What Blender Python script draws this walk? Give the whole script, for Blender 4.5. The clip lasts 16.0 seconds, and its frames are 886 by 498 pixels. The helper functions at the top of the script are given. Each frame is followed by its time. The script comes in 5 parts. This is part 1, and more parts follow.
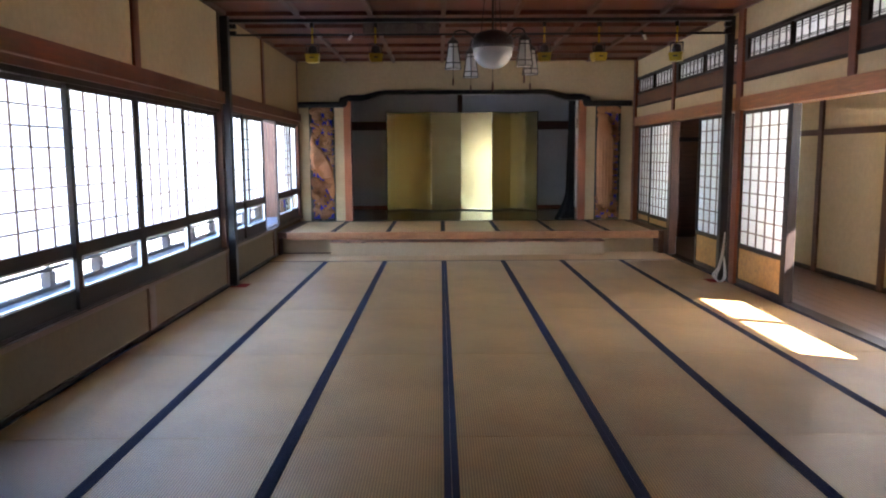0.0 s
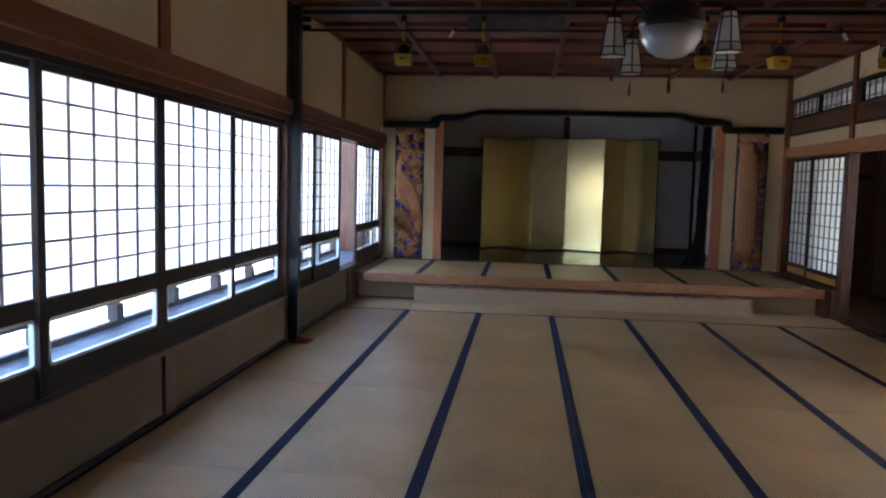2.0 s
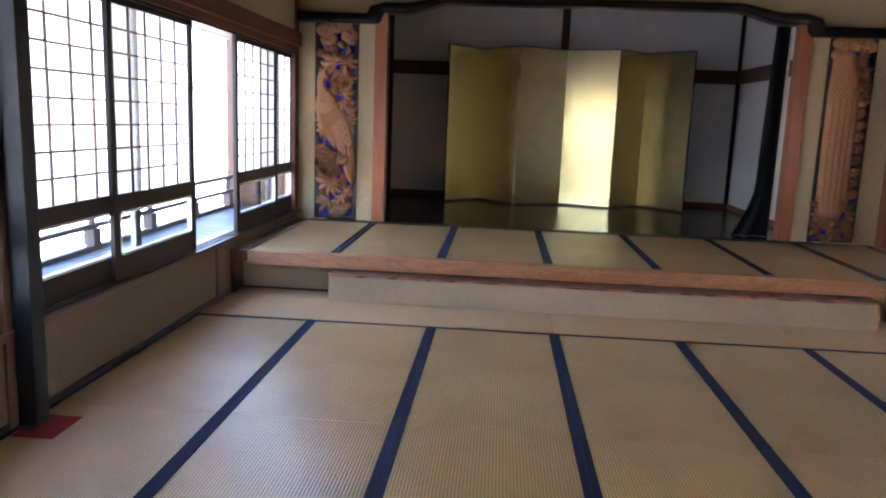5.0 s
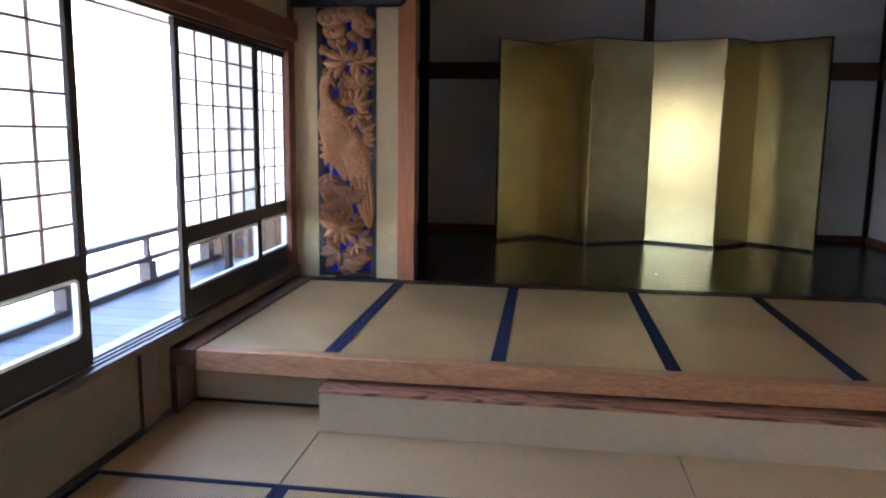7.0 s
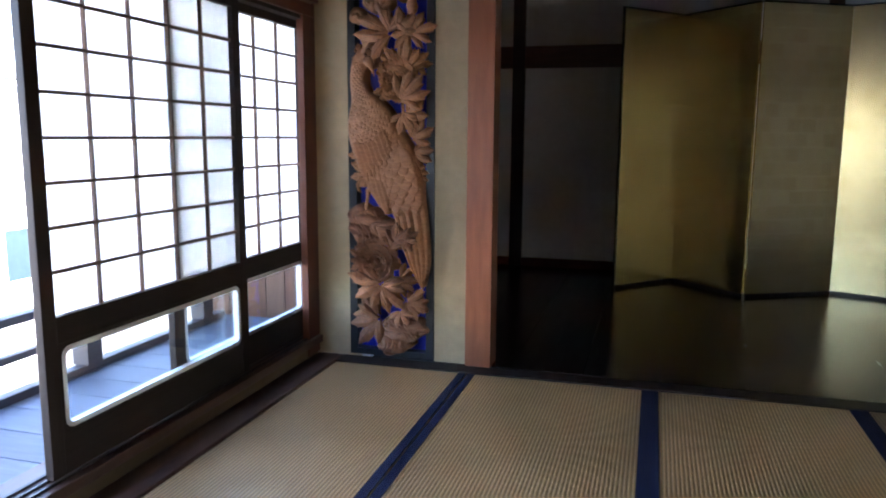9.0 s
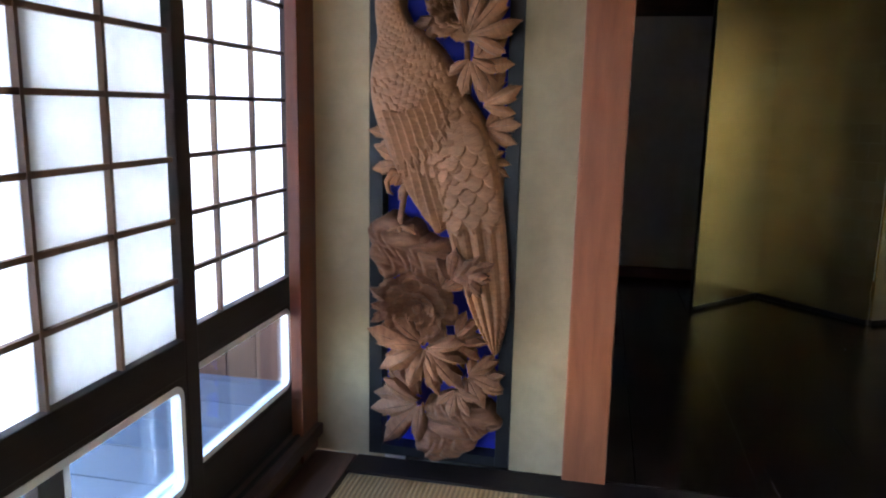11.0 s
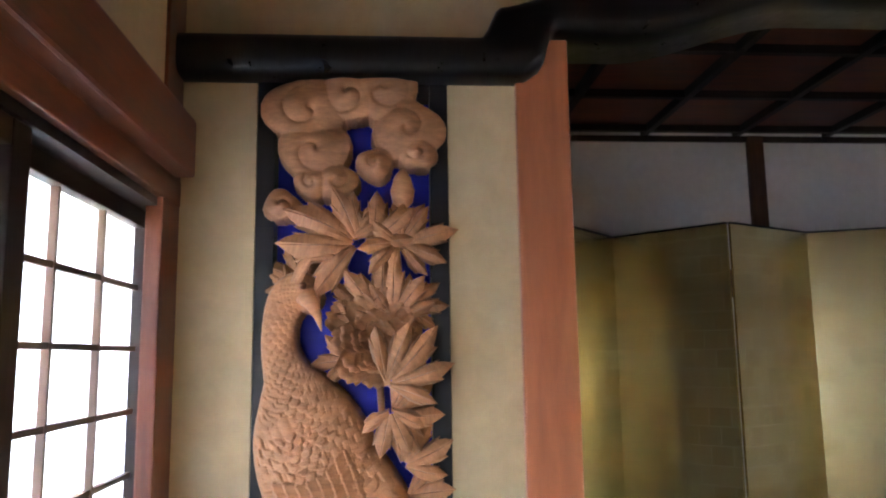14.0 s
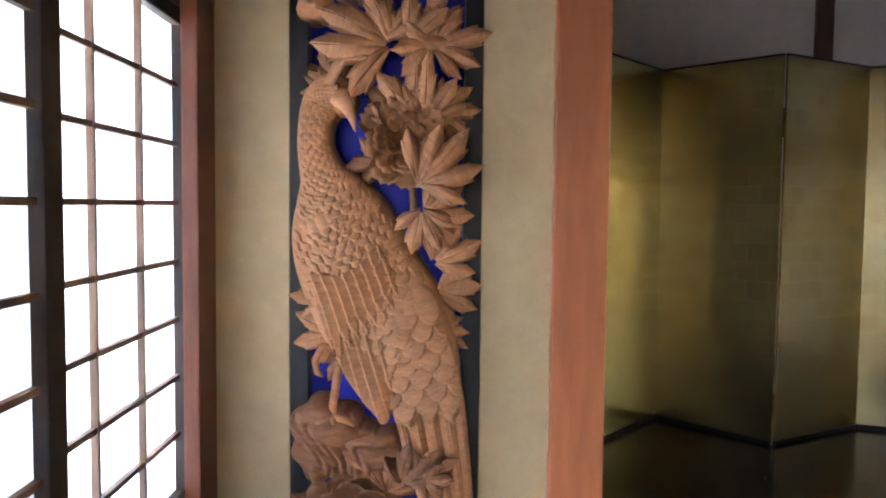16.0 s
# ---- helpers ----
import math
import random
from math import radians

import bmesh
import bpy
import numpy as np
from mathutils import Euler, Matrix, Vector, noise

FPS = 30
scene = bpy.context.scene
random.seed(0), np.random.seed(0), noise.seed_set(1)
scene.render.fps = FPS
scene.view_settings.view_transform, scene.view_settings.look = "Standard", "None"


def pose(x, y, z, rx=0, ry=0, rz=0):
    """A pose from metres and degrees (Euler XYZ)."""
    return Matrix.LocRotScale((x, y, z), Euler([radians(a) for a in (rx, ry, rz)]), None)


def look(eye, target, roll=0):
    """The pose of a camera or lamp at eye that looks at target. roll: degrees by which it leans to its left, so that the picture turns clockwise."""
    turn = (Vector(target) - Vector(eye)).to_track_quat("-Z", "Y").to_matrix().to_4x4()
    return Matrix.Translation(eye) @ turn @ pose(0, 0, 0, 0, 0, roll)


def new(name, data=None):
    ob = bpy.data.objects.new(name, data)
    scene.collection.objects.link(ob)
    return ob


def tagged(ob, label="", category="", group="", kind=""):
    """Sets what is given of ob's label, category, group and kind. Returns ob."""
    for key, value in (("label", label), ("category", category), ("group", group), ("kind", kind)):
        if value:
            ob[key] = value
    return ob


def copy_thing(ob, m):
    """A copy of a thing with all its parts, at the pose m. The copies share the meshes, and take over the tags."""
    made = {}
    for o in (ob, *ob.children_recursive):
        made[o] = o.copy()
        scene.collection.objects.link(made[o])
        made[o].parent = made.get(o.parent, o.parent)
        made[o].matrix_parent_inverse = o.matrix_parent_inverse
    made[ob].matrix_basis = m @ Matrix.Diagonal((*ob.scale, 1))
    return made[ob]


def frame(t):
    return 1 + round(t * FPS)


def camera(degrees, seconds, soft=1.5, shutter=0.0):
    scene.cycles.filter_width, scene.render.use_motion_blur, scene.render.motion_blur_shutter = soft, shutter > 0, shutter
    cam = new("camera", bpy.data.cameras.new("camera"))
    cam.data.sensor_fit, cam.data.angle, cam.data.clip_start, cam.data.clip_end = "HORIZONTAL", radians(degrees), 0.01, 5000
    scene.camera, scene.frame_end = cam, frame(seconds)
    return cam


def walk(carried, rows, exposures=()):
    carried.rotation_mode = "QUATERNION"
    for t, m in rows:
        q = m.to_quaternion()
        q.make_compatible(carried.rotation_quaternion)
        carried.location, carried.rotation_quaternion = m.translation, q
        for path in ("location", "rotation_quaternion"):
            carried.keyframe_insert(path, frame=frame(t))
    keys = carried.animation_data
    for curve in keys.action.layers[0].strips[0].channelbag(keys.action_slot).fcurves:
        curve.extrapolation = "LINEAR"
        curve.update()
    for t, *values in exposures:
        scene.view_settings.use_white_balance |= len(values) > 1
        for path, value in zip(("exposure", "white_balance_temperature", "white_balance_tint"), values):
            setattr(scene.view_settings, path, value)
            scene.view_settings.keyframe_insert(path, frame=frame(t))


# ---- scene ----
cam = camera(61.3, 16.0, soft=2.1)
PATH = [
    (0, (-0.047, -0.152, 1.569), (-0.041, 1.833, 1.32), -0.3),
    (0.5, (-0.139, 0.298, 1.524), (-0.251, 2.282, 1.295), 0.2),
    (1, (-0.267, 0.792, 1.529), (-0.533, 2.766, 1.352), 0.1),
    (1.5, (-0.378, 1.308, 1.544), (-0.61, 3.287, 1.372), 0.2),
    (2, (-0.376, 1.868, 1.551), (-0.588, 3.85, 1.381), 1.5),
    (2.5, (-0.412, 2.478, 1.532), (-0.516, 4.463, 1.311), 2.7),
    (3, (-0.346, 3.133, 1.525), (-0.421, 5.108, 1.214), 4.0),
    (3.2, (-0.333, 3.378, 1.513), (-0.42, 5.347, 1.174), 4.4),
    (5.3, (-0.465, 6.085, 1.487), (-0.641, 8.048, 1.147), 1.1),
    (5.5, (-0.474, 6.328, 1.492), (-0.672, 8.29, 1.157), 0.5),
    (6, (-0.532, 6.933, 1.494), (-0.73, 8.894, 1.158), 2.0),
    (6.5, (-0.637, 7.481, 1.511), (-0.891, 9.436, 1.178), 1.1),
    (7, (-0.68, 8.03, 1.524), (-0.945, 9.988, 1.214), 0.8),
    (7.5, (-0.724, 8.591, 1.528), (-1.099, 10.534, 1.234), -0.1),
    (8, (-0.74, 9.126, 1.499), (-1.17, 11.054, 1.183), -0.6),
    (8.5, (-0.748, 9.645, 1.535), (-1.254, 11.554, 1.223), 0.1),
    (9, (-0.916, 10.113, 1.535), (-1.452, 12.017, 1.236), 0.4),
    (9.2, (-0.979, 10.294, 1.533), (-1.531, 12.193, 1.233), 0.7),
    (11.3, (-1.869, 11.646, 1.506), (-2.182, 13.578, 1.094), 1.5),
    (11.5, (-1.938, 11.726, 1.505), (-2.158, 13.656, 1.028), 1.8),
    (12, (-2.036, 11.912, 1.519), (-2.125, 13.842, 1.003), 2.2),
    (12.5, (-2.103, 11.975, 1.574), (-2.051, 13.933, 1.166), 2.4),
    (13, (-2.131, 11.972, 1.659), (-2.012, 13.962, 1.498), 2.5),
    (13.5, (-2.137, 11.964, 1.72), (-1.996, 13.956, 1.825), 0.0),
    (14, (-2.133, 11.951, 1.767), (-1.989, 13.925, 2.051), -0.8),
    (14.5, (-2.123, 11.931, 1.76), (-1.993, 13.902, 2.074), -0.9),
    (15, (-2.113, 11.933, 1.72), (-1.971, 13.923, 1.869), -0.4),
    (15.5, (-2.117, 11.937, 1.684), (-2.052, 13.936, 1.695), 0.5),
    (16, (-2.095, 11.926, 1.656), (-2.078, 13.923, 1.542), 0.6),
]
walk(cam, [(t, look(eye, target, roll)) for t, eye, target, roll in PATH], [(0, 5.2, 6250, 19), (1.5, 4.4, 6000, 18), (2, 4.35, 5950, 18), (3, 4.85, 6150, 19), (5.5, 5.15, 6350, 23), (7.5, 4.85, 6250, 21), (9, 4.7, 6000, 20), (11.5, 4.85, 6150, 19), (12, 5.25, 6300, 20), (13, 5.6, 6500, 20), (14.5, 5.8, 6600, 20), (16, 5.55, 6700, 20)])

# ---- world and light ----
SUN_EL, SUN_AZ = 40.8, 115.0   # degrees; azimuth measured from +y towards +x
world = bpy.data.worlds.new("sky")
scene.world = world
world.use_nodes = True
wn = world.node_tree
sky = wn.nodes.new("ShaderNodeTexSky")
sky.sky_type = 'NISHITA'
sky.sun_disc = False
sky.sun_elevation = radians(SUN_EL)
sky.sun_rotation = radians(SUN_AZ)
wn.links.new(sky.outputs[0], wn.nodes["Background"].inputs[0])
wn.nodes["Background"].inputs[1].default_value = 0.12
sun = new("sun", bpy.data.lights.new("sun", 'SUN'))
sun.data.energy, sun.data.angle, sun.data.color = 4.0, radians(0.5), (1.0, 0.95, 0.86)
_d = Vector((math.sin(radians(SUN_AZ)) * math.cos(radians(SUN_EL)), math.cos(radians(SUN_AZ)) * math.cos(radians(SUN_EL)), math.sin(radians(SUN_EL))))
sun.matrix_world = look(_d * 40, (0, 0, 0))


# ---- materials ----
def shader(name):
    m = bpy.data.materials.new(name)
    m.use_nodes = True
    return m, m.node_tree.nodes, m.node_tree.links, m.node_tree.nodes["Principled BSDF"]


def rgb(c, k=1.0):
    return (c[0] * k, c[1] * k, c[2] * k, 1)


def grained(name, c, scale=(3, 3, 3), contrast=0.35, rough=0.6, bump=0.15, fine=60, metal=0.0, vary=0.12, stain=0.2, coat=0.0, spec=0.5):
    """A surface with a long grain, broad stains and fine relief; scale stretches the grain."""
    m, n, l, p = shader(name)
    tc = n.new("ShaderNodeTexCoord")
    mp = n.new("ShaderNodeMapping")
    mp.inputs["Scale"].default_value = scale
    info = n.new("ShaderNodeObjectInfo")
    add = n.new("ShaderNodeVectorMath")
    add.operation = 'ADD'
    sc = n.new("ShaderNodeMath")
    sc.operation = 'MULTIPLY'
    sc.inputs[1].default_value = 31.0
    l.new(info.outputs["Random"], sc.inputs[0])
    l.new(tc.outputs["Object"], add.inputs[0])
    l.new(sc.outputs[0], add.inputs[1])
    l.new(add.outputs[0], mp.inputs[0])
    g = n.new("ShaderNodeTexNoise")
    g.inputs["Scale"].default_value = 4
    g.inputs["Detail"].default_value = 7
    g.inputs["Roughness"].default_value = 0.62
    g.inputs["Distortion"].default_value = 0.4
    l.new(mp.outputs[0], g.inputs[0])
    s = n.new("ShaderNodeTexNoise")
    s.inputs["Scale"].default_value = 0.9
    s.inputs["Detail"].default_value = 5
    l.new(add.outputs[0], s.inputs[0])
    r = n.new("ShaderNodeValToRGB")
    r.color_ramp.elements[0].position, r.color_ramp.elements[1].position = 0.3, 0.72
    r.color_ramp.elements[0].color, r.color_ramp.elements[1].color = rgb(c, 1 - contrast), rgb(c, 1 + contrast * 0.6)
    l.new(g.outputs[0], r.inputs[0])
    r2 = n.new("ShaderNodeValToRGB")
    r2.color_ramp.elements[0].position, r2.color_ramp.elements[1].position = 0.35, 0.65
    r2.color_ramp.elements[0].color, r2.color_ramp.elements[1].color = rgb((1, 1, 1), 1 - stain), (1, 1, 1, 1)
    l.new(s.outputs[0], r2.inputs[0])
    mx = n.new("ShaderNodeMix")
    mx.data_type, mx.blend_type = 'RGBA', 'MULTIPLY'
    mx.inputs[0].default_value = 1
    l.new(r.outputs[0], mx.inputs[6])
    l.new(r2.outputs[0], mx.inputs[7])
    hv = n.new("ShaderNodeHueSaturation")
    vr = n.new("ShaderNodeMapRange")
    vr.inputs[3].default_value, vr.inputs[4].default_value = 1 - vary, 1 + vary
    l.new(info.outputs["Random"], vr.inputs[0])
    l.new(vr.outputs[0], hv.inputs["Value"])
    l.new(mx.outputs[2], hv.inputs["Color"])
    l.new(hv.outputs[0], p.inputs["Base Color"])
    rr = n.new("ShaderNodeMapRange")
    rr.inputs[3].default_value, rr.inputs[4].default_value = max(rough - 0.1, 0.03), min(rough + 0.12, 1)
    l.new(g.outputs[0], rr.inputs[0])
    l.new(rr.outputs[0], p.inputs["Roughness"])
    p.inputs["Metallic"].default_value = metal
    p.inputs["Coat Weight"].default_value = coat
    p.inputs["Coat Roughness"].default_value = 0.15
    p.inputs["Specular IOR Level"].default_value = spec
    f = n.new("ShaderNodeTexNoise")
    f.inputs["Scale"].default_value = fine
    f.inputs["Detail"].default_value = 3
    l.new(mp.outputs[0], f.inputs[0])
    ad = n.new("ShaderNodeMath")
    ad.operation = 'ADD'
    l.new(f.outputs[0], ad.inputs[0])
    l.new(g.outputs[0], ad.inputs[1])
    b = n.new("ShaderNodeBump")
    b.inputs["Strength"].default_value = bump
    b.inputs["Distance"].default_value = 0.004
    l.new(ad.outputs[0], b.inputs["Height"])
    l.new(b.outputs[0], p.inputs["Normal"])
    return m


def along(axis, s=1.0, k=9.0):
    return tuple((s if i == axis else s * k) for i in range(3))


RED = (0.20, 0.060, 0.027)
BROWN = (0.12, 0.055, 0.032)
plaster = grained("sand_plaster", (0.54, 0.42, 0.25), (4, 4, 4), 0.10, 0.9, 0.35, 90, stain=0.10, vary=0.03, spec=0.2)
# sand plaster again, darkened and browned for the shade below the windows
plaster_shaded = grained("shaded_sand_plaster", (0.145, 0.098, 0.055), (4, 4, 4), 0.14, 0.9, 0.35, 90, stain=0.18, vary=0.03, spec=0.2)
plaster_white = grained("white_plaster", (0.77, 0.77, 0.77), (4, 4, 4), 0.06, 0.9, 0.25, 90, stain=0.10, vary=0.02, spec=0.2)
red_x, red_y, red_z = [grained("red_cedar_" + "xyz"[a], RED, along(a), 0.35, 0.42, 0.12, 14, spec=0.4) for a in range(3)]
post_red = grained("planed_orange_cedar", (0.37, 0.125, 0.054), along(2, 0.7, 9), 0.22, 0.38, 0.06, 14, spec=0.4)
brown_x, brown_y, brown_z = [grained("brown_wood_" + "xyz"[a], BROWN, along(a), 0.35, 0.45, 0.12, 14, spec=0.4) for a in range(3)]
dark_x, dark_y, dark_z = [grained("dark_stained_wood_" + "xyz"[a], (0.028, 0.017, 0.013), along(a), 0.4, 0.48, 0.1, 14, spec=0.28) for a in range(3)]
orange_y = grained("amber_cedar", (0.36, 0.15, 0.06), along(1), 0.35, 0.4, 0.1, 14)
amber_board = grained("amber_door_board", (0.42, 0.22, 0.06), along(1, 1.2, 4), 0.4, 0.45, 0.08, 14)


def flame_wood(name, dark, light, contrast, scale, knots):
    """Flat-sawn cedar: drawn-out growth rings along x, a few knots, fine grain and gloss."""
    m, n, l, p = shader(name)
    tc = n.new("ShaderNodeTexCoord")
    mp = n.new("ShaderNodeMapping")
    mp.inputs["Scale"].default_value = (0.9, 5.0, 5.0)
    l.new(tc.outputs["Object"], mp.inputs[0])
    big = n.new("ShaderNodeTexNoise")
    big.inputs["Scale"].default_value = scale
    big.inputs["Detail"].default_value = 2.5
    big.inputs["Distortion"].default_value = 0.6
    l.new(mp.outputs[0], big.inputs[0])
    mul = n.new("ShaderNodeMath")
    mul.operation = 'MULTIPLY'
    mul.inputs[1].default_value = 62.0
    l.new(big.outputs[0], mul.inputs[0])
    ring = n.new("ShaderNodeMath")
    ring.operation = 'SINE'
    l.new(mul.outputs[0], ring.inputs[0])
    ramp = n.new("ShaderNodeValToRGB")
    ramp.color_ramp.elements[0].color, ramp.color_ramp.elements[1].color = (*light, 1), (*[a * (1 - contrast) + b * contrast for a, b in zip(light, dark)], 1)
    ramp.color_ramp.elements[0].position, ramp.color_ramp.elements[1].position = 0.25, 0.95
    l.new(ring.outputs[0], ramp.inputs[0])
    fine = n.new("ShaderNodeTexNoise")
    fine.inputs["Scale"].default_value = 26
    fine.inputs["Detail"].default_value = 5
    l.new(mp.outputs[0], fine.inputs[0])
    fr = n.new("ShaderNodeValToRGB")
    fr.color_ramp.elements[0].color, fr.color_ramp.elements[1].color = (0.72, 0.70, 0.68, 1), (1.12, 1.12, 1.12, 1)
    fr.color_ramp.elements[0].position, fr.color_ramp.elements[1].position = 0.3, 0.7
    l.new(fine.outputs[0], fr.inputs[0])
    mix = n.new("ShaderNodeMixRGB")
    mix.blend_type = 'MULTIPLY'
    mix.inputs[0].default_value = 1.0
    l.new(ramp.outputs[0], mix.inputs[1])
    l.new(fr.outputs[0], mix.inputs[2])
    vo = n.new("ShaderNodeTexVoronoi")
    vo.inputs["Scale"].default_value = 2.3
    l.new(tc.outputs["Object"], vo.inputs[0])
    kn = n.new("ShaderNodeValToRGB")
    kn.color_ramp.elements[0].color, kn.color_ramp.elements[1].color = (0.16, 0.10, 0.08, 1), (1, 1, 1, 1)
    kn.color_ramp.elements[0].position, kn.color_ramp.elements[1].position = 0.015 * knots, 0.07 * knots + 0.001
    l.new(vo.outputs["Distance"], kn.inputs[0])
    mk = n.new("ShaderNodeMixRGB")
    mk.blend_type = 'MULTIPLY'
    mk.inputs[0].default_value = 1.0
    l.new(mix.outputs[0], mk.inputs[1])
    l.new(kn.outputs[0], mk.inputs[2])
    l.new(mk.outputs[0], p.inputs["Base Color"])
    p.inputs["Roughness"].default_value = 0.42
    b = n.new("ShaderNodeBump")
    b.inputs["Strength"].default_value = 0.2
    b.inputs["Distance"].default_value = 0.003
    l.new(fine.outputs[0], b.inputs["Height"])
    l.new(b.outputs[0], p.inputs["Normal"])
    return m


beam_pale = flame_wood("worn_red_cedar", (0.24, 0.088, 0.036), (0.46, 0.225, 0.108), 0.30, 0.9, 1.0)
tread_wood = flame_wood("flame_grained_tread", (0.085, 0.026, 0.018), (0.43, 0.190, 0.108), 0.95, 1.1, 0.0)
ceiling_wood = grained("ceiling_board", (0.19, 0.052, 0.027), along(0, 0.8, 8), 0.45, 0.5, 0.12, 14)
rib_wood = grained("ceiling_rib", (0.17, 0.058, 0.030), along(0, 1, 6), 0.3, 0.45, 0.1, 14)
lacquer = grained("black_lacquered_beam", (0.005, 0.0045, 0.005), (6, 6, 6), 0.2, 0.3, 0.06, 14, spec=0.3)
steel_black = grained("black_painted_steel", (0.012, 0.012, 0.015), (5, 5, 5), 0.2, 0.4, 0.1, 40)
stage_boards = grained("polished_dark_stage_board", (0.022, 0.012, 0.009), along(1, 0.7, 9), 0.4, 0.22, 0.02, 10, spec=0.55)
corridor_wood = grained("corridor_board", (0.14, 0.07, 0.04), along(1, 0.7, 9), 0.4, 0.3, 0.1, 10)
deck_wood = grained("weathered_deck", (0.13, 0.15, 0.19), along(0, 0.8, 8), 0.3, 0.6, 0.2, 14)
rail_wood = grained("weathered_railing", (0.075, 0.062, 0.068), along(1, 0.8, 8), 0.3, 0.6, 0.2, 14)
cloth_beige = grained("beige_board_covering", (0.52, 0.40, 0.26), (6, 6, 6), 0.08, 0.85, 0.2, 80, stain=0.1, vary=0.02, spec=0.2)
heri_cloth = grained("navy_edge_cloth", (0.019, 0.024, 0.062), (20, 20, 20), 0.3, 0.8, 0.3, 60, stain=0.15, spec=0.2)
curtain_cloth = grained("black_curtain_cloth", (0.010, 0.011, 0.018), (6, 6, 2), 0.3, 0.75, 0.2, 60, spec=0.25)
red_cloth = grained("red_felt", (0.30, 0.02, 0.02), (9, 9, 9), 0.2, 0.9, 0.3, 90)
white_paint_glint = grained("white_paint_glint", (0.80, 0.82, 0.83), (5, 5, 5), 0.05, 0.5, 0.05, 50, stain=0.05)
brass = grained("aged_brass", (0.62, 0.42, 0.06), (9, 9, 9), 0.2, 0.3, 0.1, 40, metal=1.0)
iron = grained("dark_iron", (0.05, 0.042, 0.038), (9, 9, 9), 0.3, 0.45, 0.15, 40, metal=0.6)
cable_white = grained("pale_cable", (0.62, 0.60, 0.58), (9, 9, 9), 0.1, 0.5, 0.05, 40)
asphalt = grained("asphalt", (0.05, 0.05, 0.052), (2, 2, 2), 0.3, 0.9, 0.4, 60)
facade_white = grained("white_facade", (0.80, 0.80, 0.78), (1, 1, 1), 0.05, 0.8, 0.2, 40, stain=0.06)
window_blue = grained("facade_window", (0.020, 0.032, 0.036), (1, 1, 1), 0.1, 0.9, 0.0, 20, spec=0.0)
tassel_red = grained("dark_tassel", (0.10, 0.03, 0.02), along(2, 2, 20), 0.3, 0.8, 0.3, 60)


def tatami_material():
    m, n, l, p = shader("tatami_straw")
    tc = n.new("ShaderNodeTexCoord")
    info = n.new("ShaderNodeObjectInfo")
    w = n.new("ShaderNodeTexWave")
    w.bands_direction = 'X'
    w.inputs["Scale"].default_value = 21.0
    w.inputs["Distortion"].default_value = 0.25
    w.inputs["Detail"].default_value = 1
    w.inputs["Detail Scale"].default_value = 3
    l.new(tc.outputs["Object"], w.inputs[0])
    mp = n.new("ShaderNodeMapping")
    mp.inputs["Scale"].default_value = (60, 4, 60)
    l.new(tc.outputs["Object"], mp.inputs[0])
    g = n.new("ShaderNodeTexNoise")
    g.inputs["Scale"].default_value = 8
    g.inputs["Detail"].default_value = 5
    l.new(mp.outputs[0], g.inputs[0])
    st = n.new("ShaderNodeTexNoise")
    st.inputs["Scale"].default_value = 1.7
    st.inputs["Detail"].default_value = 6
    l.new(tc.outputs["Object"], st.inputs[0])
    r = n.new("ShaderNodeValToRGB")
    r.color_ramp.elements[0].color, r.color_ramp.elements[1].color = (0.345, 0.203, 0.085, 1), (0.585, 0.380, 0.170, 1)
    r.color_ramp.elements[0].position, r.color_ramp.elements[1].position = 0.15, 0.6
    l.new(w.outputs["Fac"], r.inputs[0])
    r2 = n.new("ShaderNodeValToRGB")
    r2.color_ramp.elements[0].color, r2.color_ramp.elements[1].color = (0.84, 0.82, 0.78, 1), (1.05, 1.05, 1.05, 1)
    r2.color_ramp.elements[0].position, r2.color_ramp.elements[1].position = 0.35, 0.65
    l.new(g.outputs[0], r2.inputs[0])
    r3 = n.new("ShaderNodeValToRGB")
    r3.color_ramp.elements[0].color, r3.color_ramp.elements[1].color = (0.80, 0.79, 0.76, 1), (1.05, 1.05, 1.05, 1)
    r3.color_ramp.elements[0].position, r3.color_ramp.elements[1].position = 0.3, 0.62
    l.new(st.outputs[0], r3.inputs[0])
    last = r.outputs[0]
    for o in (r2.outputs[0], r3.outputs[0]):
        mx = n.new("ShaderNodeMix")
        mx.data_type, mx.blend_type = 'RGBA', 'MULTIPLY'
        mx.inputs[0].default_value = 1
        l.new(last, mx.inputs[6])
        l.new(o, mx.inputs[7])
        last = mx.outputs[2]
    hv = n.new("ShaderNodeHueSaturation")
    vr = n.new("ShaderNodeMapRange")
    vr.inputs[3].default_value, vr.inputs[4].default_value = 0.93, 1.07
    l.new(info.outputs["Random"], vr.inputs[0])
    l.new(vr.outputs[0], hv.inputs["Value"])
    l.new(last, hv.inputs["Color"])
    l.new(hv.outputs[0], p.inputs["Base Color"])
    p.inputs["Roughness"].default_value = 0.36
    p.inputs["Specular IOR Level"].default_value = 0.5
    b = n.new("ShaderNodeBump")
    b.inputs["Strength"].default_value = 0.5
    b.inputs["Distance"].default_value = 0.003
    l.new(w.outputs["Fac"], b.inputs["Height"])
    l.new(b.outputs[0], p.inputs["Normal"])
    return m


